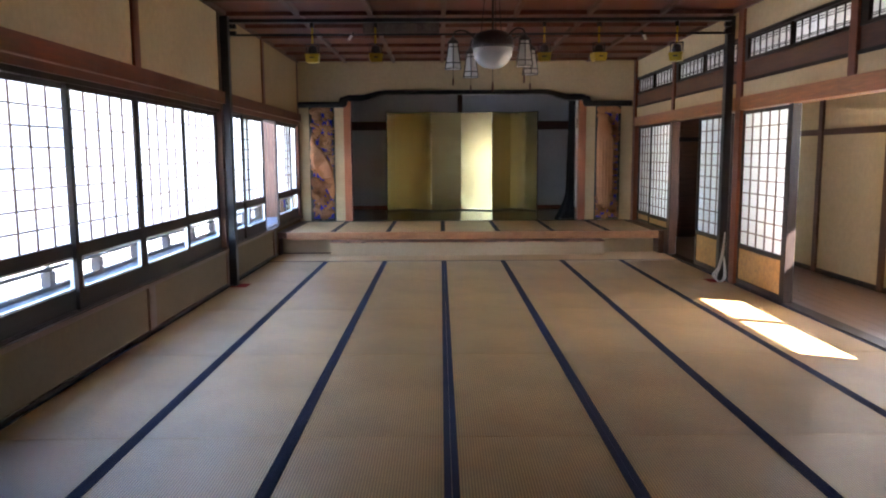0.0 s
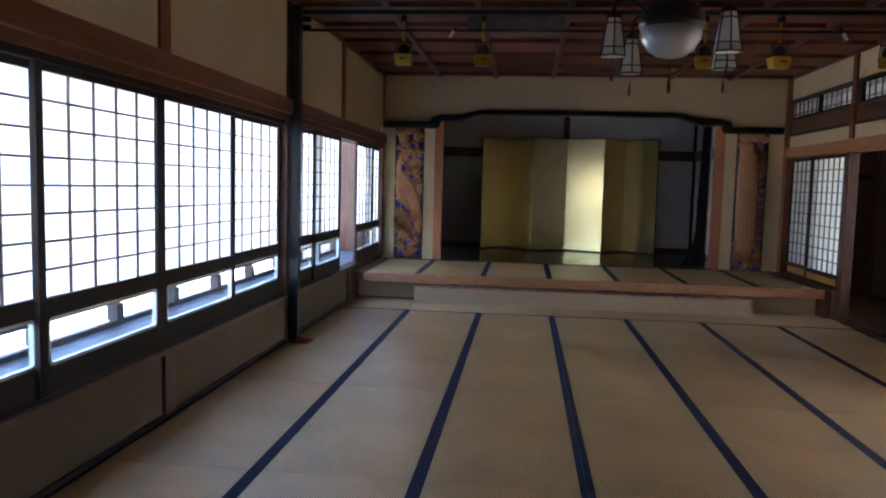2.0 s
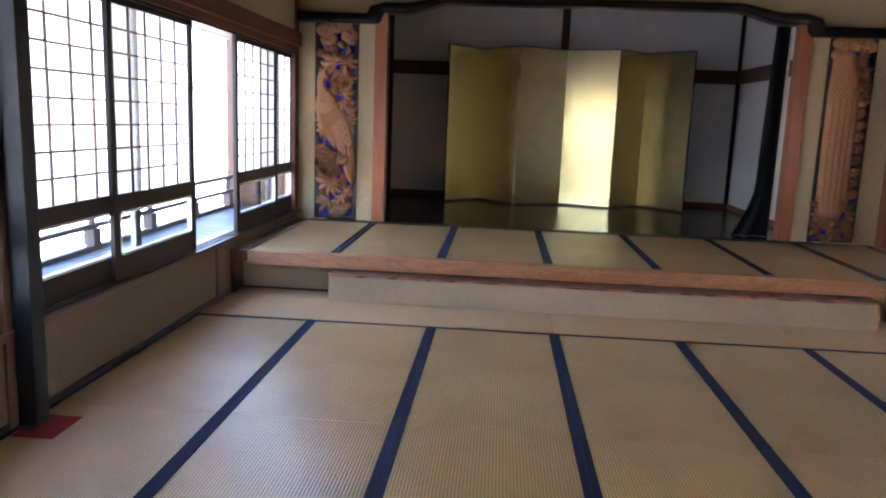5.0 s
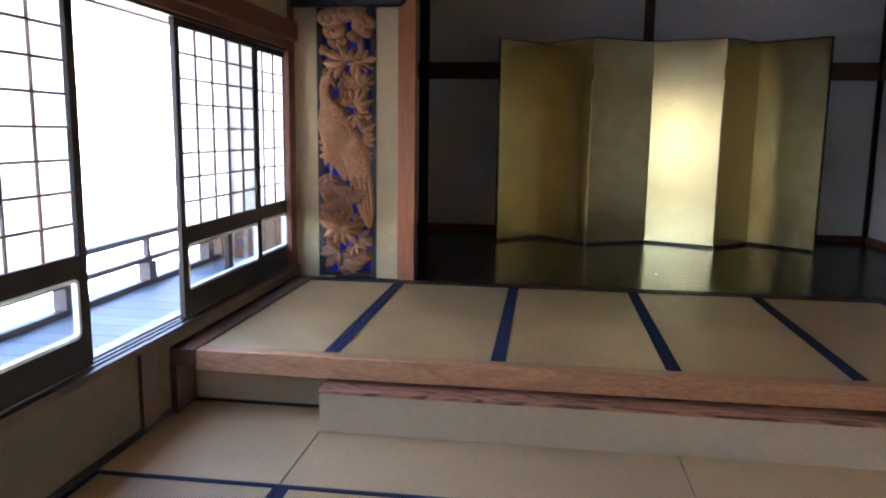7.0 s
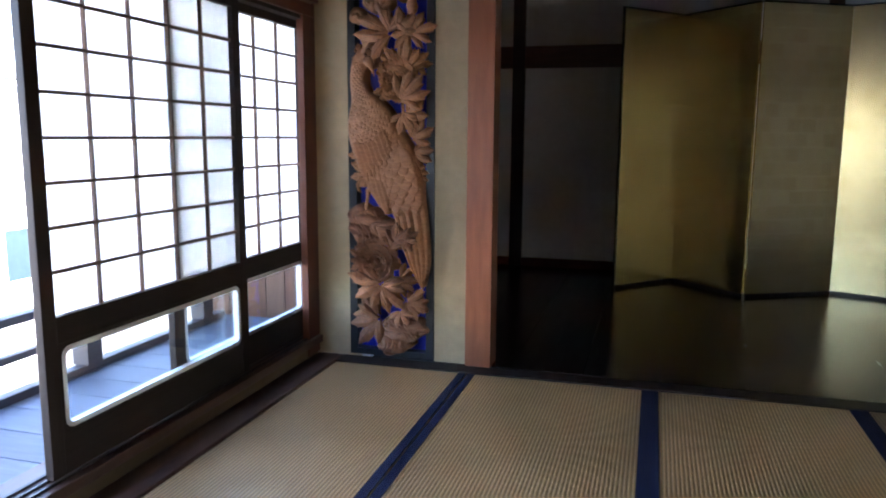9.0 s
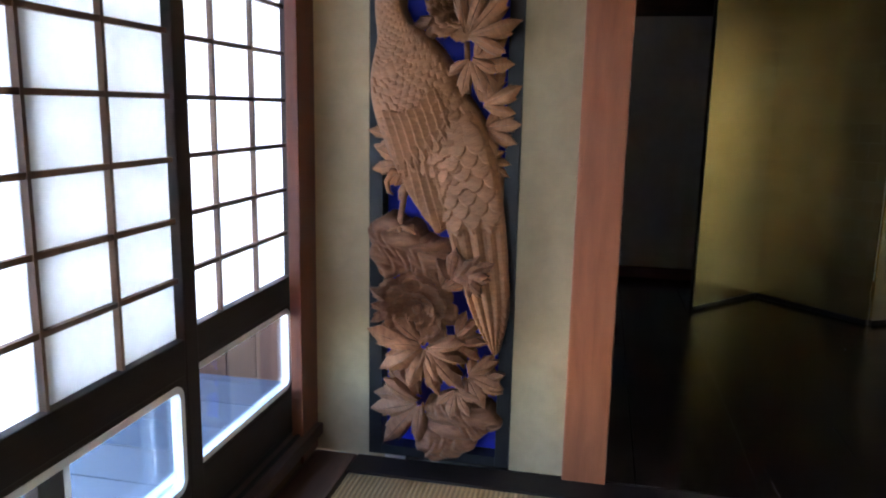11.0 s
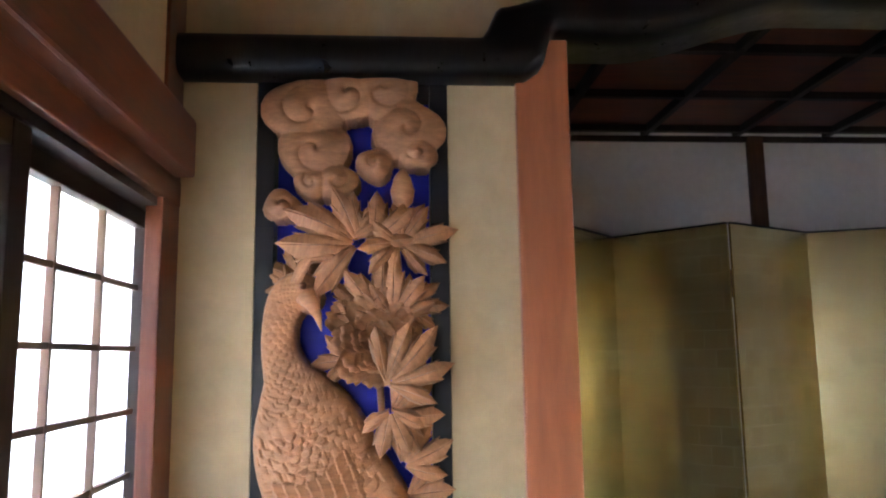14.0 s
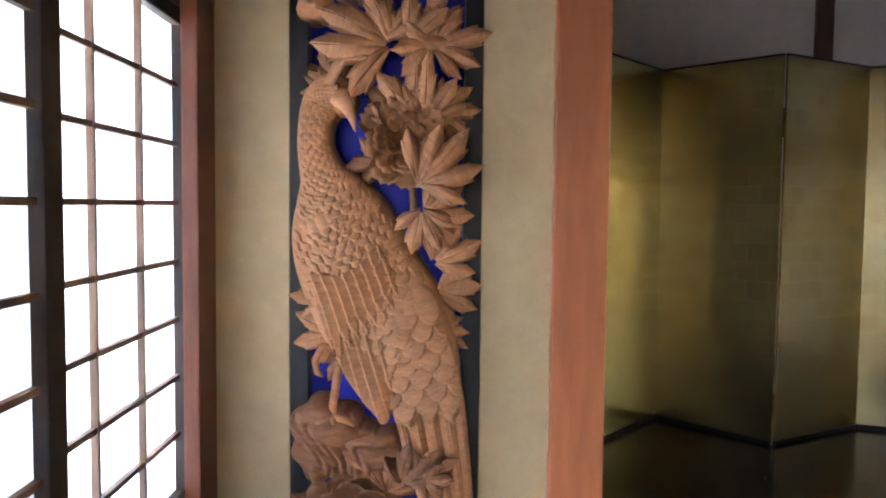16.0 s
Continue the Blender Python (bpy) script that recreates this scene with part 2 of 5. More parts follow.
def paper_material():
    m, n, l, p = shader("shoji_paper")
    out = n["Material Output"]
    tc = n.new("ShaderNodeTexCoord")
    g = n.new("ShaderNodeTexNoise")
    g.inputs["Scale"].default_value = 35
    g.inputs["Detail"].default_value = 6
    l.new(tc.outputs["Object"], g.inputs[0])
    r = n.new("ShaderNodeValToRGB")
    r.color_ramp.elements[0].color, r.color_ramp.elements[1].color = (0.80, 0.81, 0.80, 1), (0.92, 0.92, 0.91, 1)
    l.new(g.outputs[0], r.inputs[0])
    t = n.new("ShaderNodeBsdfTranslucent")
    d = n.new("ShaderNodeBsdfDiffuse")
    l.new(r.outputs[0], t.inputs[0])
    l.new(r.outputs[0], d.inputs[0])
    mx = n.new("ShaderNodeMixShader")
    mx.inputs[0].default_value = 0.68
    l.new(d.outputs[0], mx.inputs[1])
    l.new(t.outputs[0], mx.inputs[2])
    l.new(mx.outputs[0], out.inputs[0])
    n.remove(p)
    return m


def glass_material(name="window_glass", rough=0.0):
    m, n, l, p = shader(name)
    out = n["Material Output"]
    t = n.new("ShaderNodeBsdfTransparent")
    t.inputs[0].default_value = (0.94, 0.97, 0.97, 1)
    gl = n.new("ShaderNodeBsdfGlossy")
    gl.inputs["Roughness"].default_value = 0.02 + rough
    lw = n.new("ShaderNodeLayerWeight")
    lw.inputs[0].default_value = 0.5
    pw = n.new("ShaderNodeMath")
    pw.operation = 'POWER'
    pw.inputs[1].default_value = 4.0
    l.new(lw.outputs["Facing"], pw.inputs[0])
    fr = n.new("ShaderNodeMapRange")
    fr.inputs[3].default_value, fr.inputs[4].default_value = 0.04, 0.7
    l.new(pw.outputs[0], fr.inputs[0])
    mx = n.new("ShaderNodeMixShader")
    l.new(fr.outputs[0], mx.inputs[0])
    l.new(t.outputs[0], mx.inputs[1])
    l.new(gl.outputs[0], mx.inputs[2])
    l.new(mx.outputs[0], out.inputs[0])
    n.remove(p)
    return m


def gold_material():
    """Square gold leaf with faint overlaps on folding paper."""
    m, n, l, p = shader("gold_leaf")
    tc = n.new("ShaderNodeTexCoord")
    br = n.new("ShaderNodeTexBrick")
    br.offset = 0.5
    br.inputs["Scale"].default_value = 1
    br.inputs["Brick Width"].default_value = 0.125
    br.inputs["Row Height"].default_value = 0.105
    br.inputs["Mortar Size"].default_value = 0.0025
    br.inputs["Color1"].default_value = (0.67, 0.56, 0.29, 1)
    br.inputs["Color2"].default_value = (0.585, 0.475, 0.23, 1)
    br.inputs["Mortar"].default_value = (0.75, 0.64, 0.37, 1)
    l.new(tc.outputs["UV"], br.inputs[0])
    l.new(br.outputs[0], p.inputs["Base Color"])
    p.inputs["Metallic"].default_value = 1.0
    p.inputs["Roughness"].default_value = 0.27
    return m


tatami = tatami_material()
paper = paper_material()
glass = glass_material()
gold = gold_material()


# ---- mesh helpers ----
def cube(bm, x0, x1, y0, y1, z0, z1, bevel=0.0):
    vs = [bm.verts.new((x, y, z)) for x in (x0, x1) for y in (y0, y1) for z in (z0, z1)]
    fs = [bm.faces.new([vs[i] for i in q]) for q in ((0, 1, 3, 2), (4, 6, 7, 5), (0, 4, 5, 1), (2, 3, 7, 6), (0, 2, 6, 4), (1, 5, 7, 3))]
    if bevel:
        es = list({e for f in fs for e in f.edges})
        bmesh.ops.bevel(bm, geom=es, offset=bevel, segments=2, affect='EDGES', profile=0.6)
    return bm


def slab(x0, x1, y0, y1, z0, z1, bevel=0.0):
    return cube(bmesh.new(), min(x0, x1), max(x0, x1), min(y0, y1), max(y0, y1), z0, z1, bevel)


def as_mesh(name, bm, material, smooth=False):
    bmesh.ops.recalc_face_normals(bm, faces=bm.faces)
    me = bpy.data.meshes.new(name)
    bm.to_mesh(me)
    bm.free()
    me.materials.append(material)
    if smooth:
        for f in me.polygons:
            f.use_smooth = True
    return me


def part(name, bm, material, parent, label="", smooth=False):
    ob = new(name, as_mesh(name, bm, material, smooth))
    ob.parent = parent
    if label:
        ob["label"] = label
    return ob


def thing(name, label, category, group="", kind="", m=None):
    ob = new(name)
    ob.empty_display_size = 0.1
    if m is not None:
        ob.matrix_basis = m
    return tagged(ob, label, category, group, kind)


def solid(name, bm, material, label="", category="", kind="structure", smooth=False, group=""):
    return tagged(new(name, as_mesh(name, bm, material, smooth)), label, category, group, kind)


def lathe(profile, steps=32, cx=0, cy=0, bm=None):
    """A surface turned round the z axis from (radius, height) pairs."""
    bm = bm or bmesh.new()
    rings = [[bm.verts.new((cx + r * math.cos(2 * math.pi * i / steps), cy + r * math.sin(2 * math.pi * i / steps), z)) for i in range(steps)] for r, z in profile]
    for a, b in zip(rings, rings[1:]):
        for i in range(steps):
            bm.faces.new((a[i], a[(i + 1) % steps], b[(i + 1) % steps], b[i]))
    bm.faces.new(rings[0][::-1])
    bm.faces.new(rings[-1])
    return bm


def tube(points, radius, steps=8, bm=None):
    """A round bar along points; radius may be one number or one for each point."""
    bm = bm or bmesh.new()
    pts = [Vector(p) for p in points]
    radii = radius if isinstance(radius, (list, tuple)) else [radius] * len(pts)
    rings, side = [], None
    for i, p in enumerate(pts):
        d = (pts[min(i + 1, len(pts) - 1)] - pts[max(i - 1, 0)]).normalized()
        if side is None:
            side = d.orthogonal().normalized()
        side = (side - d * side.dot(d)).normalized()
        up = d.cross(side)
        rings.append([bm.verts.new(p + (side * math.cos(2 * math.pi * k / steps) + up * math.sin(2 * math.pi * k / steps)) * radii[i]) for k in range(steps)])
    for a, b in zip(rings, rings[1:]):
        for k in range(steps):
            bm.faces.new((a[k], a[(k + 1) % steps], b[(k + 1) % steps], b[k]))
    bm.faces.new(rings[0][::-1])
    bm.faces.new(rings[-1])
    return bm


# ---- the hall's shell ----
XL, XR = -2.64, 3.52          # side walls' faces
YB, YP = -4.6, 13.75          # back wall, stage wall
ZC = 3.24                     # ceiling
CX = 0.41                     # axis of the stage
KX = 4.95                     # corridor's outer wall
W = 0.88                      # mat width

sub = solid("floor", slab(XL - 0.1, XR + 0.1, YB, 13.7, -0.25, -0.062), dark_y, "dark wooden base under straw mats", "floor")

# left wall: low plaster panels, sill, head beam, upper plaster
dado = thing("wall_left", "sand-plastered side wall with reddish timber frame", "wall", kind="structure")
BAYS = [3.98, 8.98, 13.74]
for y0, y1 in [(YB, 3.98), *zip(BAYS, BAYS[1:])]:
    part("plaster_panel", slab(XL - 0.08, XL, y0, min(y1, YP - 0.002), 0.035, 0.425), plaster_shaded, dado)
    part("upper_panel", slab(XL - 0.08, XL, y0, min(y1, YP - 0.002), 2.315, ZC), plaster, dado)
# out of view; dark boards put in to lower light on the near floor
part("board_panel", slab(XL - 0.08, XL, YB, 3.98, 0.426, 2.314), brown_y, dado, "unseen brown boarding that cuts bounced light")
part("floor_edge", slab(XL - 0.08, XL + 0.012, YB, 11.73, -0.06, 0.035), dark_y, dado, "dark base strip")
for y in (1.5, 6.42, 11.42):
    part("stud", slab(XL - 0.06, XL + 0.022, y - 0.075, y + 0.075, 0.035, 0.425), brown_z, dado)
for y in (1.5, 3.95, 6.38, 11.0):
    part("upper_stud", slab(XL - 0.06, XL + 0.022, y - 0.065, y + 0.065, 2.315, ZC), red_z, dado)
for y0, y1 in ((-1.03, -0.87), (3.85, 4.01), (8.802, 9.06)):
    part("post", slab(XL - 0.075, XL + 0.014, y0, y1, -0.06, ZC, 0.006), brown_z, dado, "reddish brown corner post")
part("post", slab(XL - 0.03, XL + 0.008, 13.615, 13.748, 0.37, ZC, 0.004), red_z, dado, "reddish corner post beside the carving")
for y0, y1 in zip(BAYS, BAYS[1:]):
    part("sill", slab(XL - 0.17, XL + 0.03, y0 + 0.09, min(y1 - 0.002, YP - 0.004), 0.425, 0.465, 0.004), brown_y, dado)
    for dx in (-0.008, -0.043, -0.078):
        part("track_rail", slab(XL + dx - 0.006, XL + dx + 0.006, y0 + 0.09, y1 - 0.002, 0.465, 0.472), dark_y, dado)
    part("head_track", slab(XL - 0.17, XL - 0.005, y0 + 0.09, y1 - 0.002, 2.083 if y0 < 8 else 2.106, 2.125), dark_y, dado)
part("head_beam", slab(XL - 0.17, XL + 0.055, YB, 13.70, 2.188, 2.325, 0.008), red_y, dado, "broad reddish head beam")
part("window_head", slab(XL - 0.17, XL + 0.012, YB, 13.74, 2.126, 2.188, 0.004), red_y, dado)


# right wall
rw = thing("wall_right", "timber side wall with open sliding doors and transoms", "wall", kind="structure")
part("head_beam", slab(XR - 0.03, XR + 0.14, YB, 13.70, 2.075, 2.235, 0.006), orange_y, rw, "amber cedar head beam")
part("lower_band", slab(XR, XR + 0.08, YB, 13.72, 2.235, 2.40), plaster, rw)
part("upper_band", slab(XR, XR + 0.08, YB, 13.72, 2.935, ZC), plaster, rw)
part("transom_sill", slab(XR - 0.012, XR + 0.09, YB, 13.72, 2.40, 2.435), dark_y, rw)
part("transom_board", slab(XR + 0.01, XR + 0.05, YB, 13.72, 2.435, 2.635), brown_y, rw)
part("transom_rail", slab(XR - 0.006, XR + 0.09, YB, 13.72, 2.635, 2.66), dark_y, rw)
part("transom_head", slab(XR - 0.012, XR + 0.09, YB, 13.72, 2.90, 2.935), dark_y, rw)
part("threshold", slab(XR - 0.005, XR + 0.15, YB, 13.72, -0.06, 0.012), dark_y, rw)
# unseen closed stretches, added to hold corridor light off the near floor
part("board_panel", slab(XR, XR + 0.08, YB, 3.82, 0.012, 2.075), brown_y, rw)
part("board_panel", slab(XR, XR + 0.08, 3.98, 5.12, 0.012, 2.075), brown_y, rw)
part("jamb", slab(XR + 0.005, XR + 0.10, 7.515, 7.597, 0.012, 2.075, 0.004), dark_z, rw)
part("jamb", slab(XR + 0.005, XR + 0.12, 11.47, 11.597, 0.012, 2.075, 0.004), brown_z, rw)
part("jamb", slab(XR - 0.01, XR + 0.12, 5.12, 5.2, 0.012, 2.075, 0.004), red_z, rw)
for y in (3.9, 8.86, 13.66):
    part("post", slab(XR - 0.03, XR + 0.14, y - 0.08, y + 0.08, 0.0, ZC, 0.006), red_z, rw)
for y in (1.4, 6.42, 11.42):
    part("upper_post", slab(XR - 0.025, XR + 0.12, y - 0.06, y + 0.06, 2.235, ZC, 0.005), red_z, rw)

# unseen back wall behind the walker, browned to cut bounce, and ceiling
solid("wall_back", slab(XL - 0.1, XR + 0.1, YB - 0.12, YB, -0.06, ZC), brown_x, "unseen plain end wall, browned to cut bounced light", "wall")
cm = bmesh.new()
cube(cm, XL - 0.1, XR + 0.1, YB - 0.1, YP + 0.02, ZC + 0.055, ZC + 0.09)
ceil = solid("ceiling", cm, ceiling_wood, "coffered ceiling of reddish brown boards", "ceiling")
rm = bmesh.new()
for i in range(8):
    x = XL + W * i
    cube(rm, x - 0.03, x + 0.03, YB, YP, ZC, ZC + 0.055, 0.006)
for k in range(-5, 17):
    y = 0.35 + 0.88 * k
    if y < YP:
        cube(rm, XL, XR, y - 0.028, y + 0.028, ZC + 0.004, ZC + 0.054, 0.006)
solid("ceiling_ribs", rm, rib_wood, "dark crossing ribs of the coffered ceiling", "ceiling")

# straw mats of the hall
mats = thing("tatami_floor", "straw tatami mats with navy cloth edges", "tatami", kind="structure")


def mat_mesh(w, d, th=0.06):
    return as_mesh("tatami_mat", slab(-w / 2, w / 2, -d / 2, d / 2, -th, 0, 0.004), tatami)


def lay(me, heri, x, y, z, w, parent, rz=0, edge=0.036):
    o = new("tatami_mat", me)
    o.parent = parent
    o.matrix_basis = pose(x, y, z, 0, 0, rz)
    if heri:
        for s in (-1, 1):
            e = new("edge_cloth", heri)
            e.parent = o
            e.matrix_basis = pose(s * (w / 2 - edge / 2 - 0.001), 0, 0)
    return o


L = 1.76
me_mat = mat_mesh(W - 0.003, L - 0.003)
me_heri = as_mesh("edge_cloth", slab(-0.018, 0.018, -L / 2 + 0.002, L / 2 - 0.002, -0.004, 0.0022), heri_cloth)
for i in range(7):
    for k in range(9):
        y = 10.925 - L * (k + 0.5)
        if y - L / 2 > YB - 1.0:
            lay(me_mat, me_heri, XL + W * (i + 0.5), y, 0, W, mats)
# the row laid crosswise before the stage
me_cross = as_mesh("tatami_mat", slab(-0.888, 0.888, -0.48, 0.48, -0.06, 0, 0.004), grained("plain_straw_matting", (0.56, 0.355, 0.17), (60, 3, 60), 0.14, 0.6, 0.2, 10, stain=0.12, vary=0.03))
me_end = as_mesh("tatami_mat", slab(-0.428, 0.428, -0.48, 0.48, -0.06, 0, 0.004), me_cross.materials[0])
for x in (-0.885, 0.895, 2.675):
    o = new("tatami_mat", me_cross)
    o.parent, o.location = mats, (x - 0.005, 11.438, -0.001)
o = new("tatami_mat", me_end)
o.parent, o.location = mats, (-2.212, 11.438, -0.001)
part("cross_edge", slab(XL, XR, 10.926, 10.956, -0.02, 0.0026), heri_cloth, mats)

# ---- raised platform and step ----
plat = thing("stage_platform", "raised tatami platform with worn cedar front beam", "platform", kind="structure")
part("front_beam", slab(-2.49, 3.42, 11.66, 11.752, 0.242, 0.362, 0.008), beam_pale, plat, "pale worn cedar beam with knots")
part("riser", slab(XL + 0.002, 3.40, 11.88, 11.96, 0.0, 0.30), cloth_beige, plat)
part("riser_foot", slab(XL + 0.002, -1.79, 11.866, 11.879, -0.004, 0.014), dark_x, plat)
part("core", slab(-2.49, 3.44, 11.97, 13.6, 0.0, 0.298), dark_x, plat)
part("side_board", slab(XL + 0.002, -2.492, 11.655, 13.74, 0.268, 0.366, 0.006), brown_y, plat)
part("side_board", slab(XL + 0.002, -2.60, 11.655, 11.878, 0.0, 0.267, 0.004), brown_y, plat)
part("side_board", slab(3.43, XR - 0.004, 11.70, 13.74, -0.03, 0.36, 0.006), brown_y, plat)
part("back_sill", slab(-2.49, 3.43, 13.625, 13.745, 0.30, 0.364, 0.004), dark_x, plat)
ml = 13.62 - 11.755
me_pm = as_mesh("tatami_mat", slab(-W / 2 + 0.002, W / 2 - 0.002, -ml / 2, ml / 2, -0.055, 0, 0.004), tatami)
me_ph = as_mesh("edge_cloth", slab(-0.019, 0.019, -ml / 2 + 0.002, ml / 2 - 0.002, -0.004, 0.0022), heri_cloth)
me_pw = as_mesh("tatami_mat", slab(-0.352, 0.352, -ml / 2, ml / 2, -0.055, 0, 0.004), tatami)
xs = [-1.77 + W * i for i in range(6)]
for a in xs[:-1]:
    lay(me_pm, me_ph, a + W / 2, 11.755 + ml / 2, 0.359, W, plat)
for x, s in ((-2.13, 1), (2.995, -1)):
    o = lay(me_pw, None, x, 11.755 + ml / 2, 0.359, 0.71, plat)
    e = new("edge_cloth", me_ph)
    e.parent = o
    e.matrix_basis = pose(s * 0.332, 0, 0)

step = thing("step_box", "low beige step with flame-grained wooden tread", "step", kind="structure")
part("box", slab(-1.78, 2.53, 11.545, 11.878, 0.0, 0.205, 0.004), cloth_beige, step)
part("tread", slab(-1.785, 2.535, 11.538, 11.878, 0.2055, 0.222, 0.004), tread_wood, step)

# ---- stage wall ----
sw = thing("wall_stage", "plastered stage wall with scalloped black lintel", "wall", kind="structure")
LX0, LX1 = -1.815, -1.68      # left stage post
RX0, RX1 = 2 * CX - LX1, 2 * CX - LX0


def lintel_top(u):
    """Upper edge of the wavy lintel; u is the distance from the stage axis."""
    def sm(a, b, x):
        t = min(max((x - a) / (b - a), 0), 1)
        return t * t * (3 - 2 * t)
    return 2.545 + 0.078 * (1 - sm(2.265, 2.315, u)) + 0.04 * (1 - sm(2.10, 2.28, u)) + 0.085 * (1 - sm(1.42, 1.95, u))


def lintel_low(u):
    def sm(a, b, x):
        t = min(max((x - a) / (b - a), 0), 1)
        return t * t * (3 - 2 * t)
    return 2.442 + 0.025 * (1 - sm(2.165, 2.21, u)) + 0.09 * (1 - sm(2.135, 2.168, u)) + 0.115 * (1 - sm(1.42, 1.95, u))


def lintel_mesh():
    bm = bmesh.new()
    us = [-3.05 + 6.10 * i / 520 for i in range(521)]
    rings = []
    for u in us:
        zt, zl = lintel_top(abs(u)), lintel_low(abs(u))
        x, ym, h = CX + u, YP - 0.085, zt - zl
        r = min(0.03, h * 0.4)
        ring = [(YP + 0.13, zl), (ym + r, zl), (ym + r * 0.3, zl + r * 0.3), (ym, zl + r), (ym, zt - r), (ym + r * 0.3, zt - r * 0.3), (ym + r, zt), (YP + 0.13, zt)]
        rings.append([bm.verts.new((x, y, z)) for y, z in ring])
    for a, b in zip(rings, rings[1:]):
        for i in range(8):
            bm.faces.new((a[i], a[(i + 1) % 8], b[(i + 1) % 8], b[i]))
    bm.faces.new(rings[0])
    bm.faces.new(rings[-1][::-1])
    return bm


part("lintel", lintel_mesh(), lacquer, sw, "scalloped black lacquered lintel", smooth=True)


def spandrel():
    bm = bmesh.new()
    n = 80
    cols = []
    for i in range(n + 1):
        x = XL + (XR - XL) * i / n
        z = lintel_top(abs(x - CX)) - 0.02
        cols.append([bm.verts.new((x, y, h)) for y in (YP, YP + 0.12) for h in (z, ZC + 0.05)])
    for a, b in zip(cols, cols[1:]):
        for q in ((0, 1), (2, 3), (0, 2), (1, 3)):
            bm.faces.new((a[q[0]], a[q[1]], b[q[1]], b[q[0]]))
    return bm


part("plaster_panel", spandrel(), plaster, sw)
PX0, PX1 = -2.455, -1.985     # left carved panel
for x0, x1 in ((XL, PX0), (PX1, LX0)):
    for a, b in ((x0, x1), (2 * CX - x1, XR if x0 == XL else 2 * CX - x0)):
        part("plaster_strip", slab(a, b, YP, YP + 0.1, 0.365, 2.46), plaster, sw)
for x0, x1 in ((LX0, LX1), (RX0, RX1)):
    part("stage_post", slab(x0, x1, YP - 0.022, YP + 0.12, 0.36, 2.565, 0.006), post_red, sw, "reddish planed stage post")
    part("panel_back", slab(*((PX0, PX1) if x0 < 0 else (2 * CX - PX1, 2 * CX - PX0)), YP + 0.08, YP + 0.115, 0.36, 2.46), dark_z, sw)

# ---- stage alcove ----
AX0, AX1, AY = -2.33, 2.88, 16.84
ZS, ZA = 0.365, 3.25
stage = thing("stage_floor", "dark polished stage floor of wide boards", "floor", kind="structure")
nb = 14
bw = (AX1 - AX0) / nb
for i in range(nb):
    part("plank", slab(AX0 + bw * i + 0.001, AX0 + bw * (i + 1) - 0.001, 13.75, AY, ZS - 0.03, ZS, 0.0015), stage_boards, stage)
part("underside", slab(AX0, AX1, 13.75, AY, ZS - 0.2, ZS - 0.032), dark_y, stage)
aw = thing("wall_alcove", "pale plaster alcove wall with dark timber bands", "wall", kind="structure")
part("back_panel", slab(AX0 - 0.1, AX1 + 0.1, AY, AY + 0.12, 0.1, ZA + 0.06), plaster_white, aw)
part("side_panel", slab(AX0 - 0.1, AX0, 13.86, AY, 0.1, ZA + 0.06), plaster_white, aw)
part("side_panel", slab(AX1, AX1 + 0.1, 13.86, AY, 0.1, ZA + 0.06), plaster_white, aw)
part("rail_band", slab(AX0, AX1, AY - 0.03, AY, 2.13, 2.32, 0.004), brown_x, aw)
part("rail_band", slab(AX0, AX0 + 0.03, 13.87, AY - 0.03, 2.13, 2.32, 0.004), brown_y, aw)
part("rail_band", slab(AX1 - 0.03, AX1, 13.87, AY - 0.03, 2.13, 2.32, 0.004), brown_y, aw)
part("skirting", slab(AX0, AX1, AY - 0.025, AY, ZS, ZS + 0.075, 0.004), red_x, aw)
part("skirting", slab(AX1 - 0.025, AX1, 13.87, AY - 0.025, ZS, ZS + 0.075, 0.004), red_y, aw)
part("skirting", slab(AX0, AX0 + 0.025, 13.87, AY - 0.025, ZS, ZS + 0.075, 0.004), red_y, aw)
part("mid_post", slab(0.345, 0.455, AY - 0.04, AY, 2.32, ZA, 0.004), brown_z, aw)
part("mid_post", slab(0.345, 0.455, AY - 0.04, AY, ZS, 2.13, 0.004), brown_z, aw)
for x0, x1 in ((-2.17, -2.06), (AX1 - 0.05, AX1)):
    part("corner_post", slab(x0, x1, AY - 0.045, AY, ZS, ZA, 0.004), dark_z, aw)
part("top_rail", slab(AX0, AX1, AY - 0.03, AY, ZA - 0.04, ZA, 0.003), dark_x, aw)
part("wing_panel", slab(AX0 - 0.1, LX0, YP + 0.125, YP + 0.16, 0.1, ZA + 0.06), plaster_white, aw)
part("wing_panel", slab(RX1, AX1 + 0.1, YP + 0.125, YP + 0.16, 0.1, ZA + 0.06), plaster_white, aw)
am = bmesh.new()
cube(am, AX0 - 0.1, AX1 + 0.1, YP + 0.12, AY + 0.1, ZA + 0.05, ZA + 0.08)
solid("alcove_ceiling", am, ceiling_wood, "dark coffered boards above the stage", "ceiling")
am = bmesh.new()
for i in range(1, 8):
    x = AX0 + (AX1 - AX0) * i / 8
    cube(am, x - 0.024, x + 0.024, YP + 0.13, AY, ZA, ZA + 0.05, 0.005)
for i in range(5):
    y = YP + 0.35 + i * 0.66
    cube(am, AX0, AX1, y - 0.024, y + 0.024, ZA + 0.004, ZA + 0.049, 0.005)
solid("alcove_ceiling_ribs", am, dark_x, "dark ribs above the stage", "ceiling")


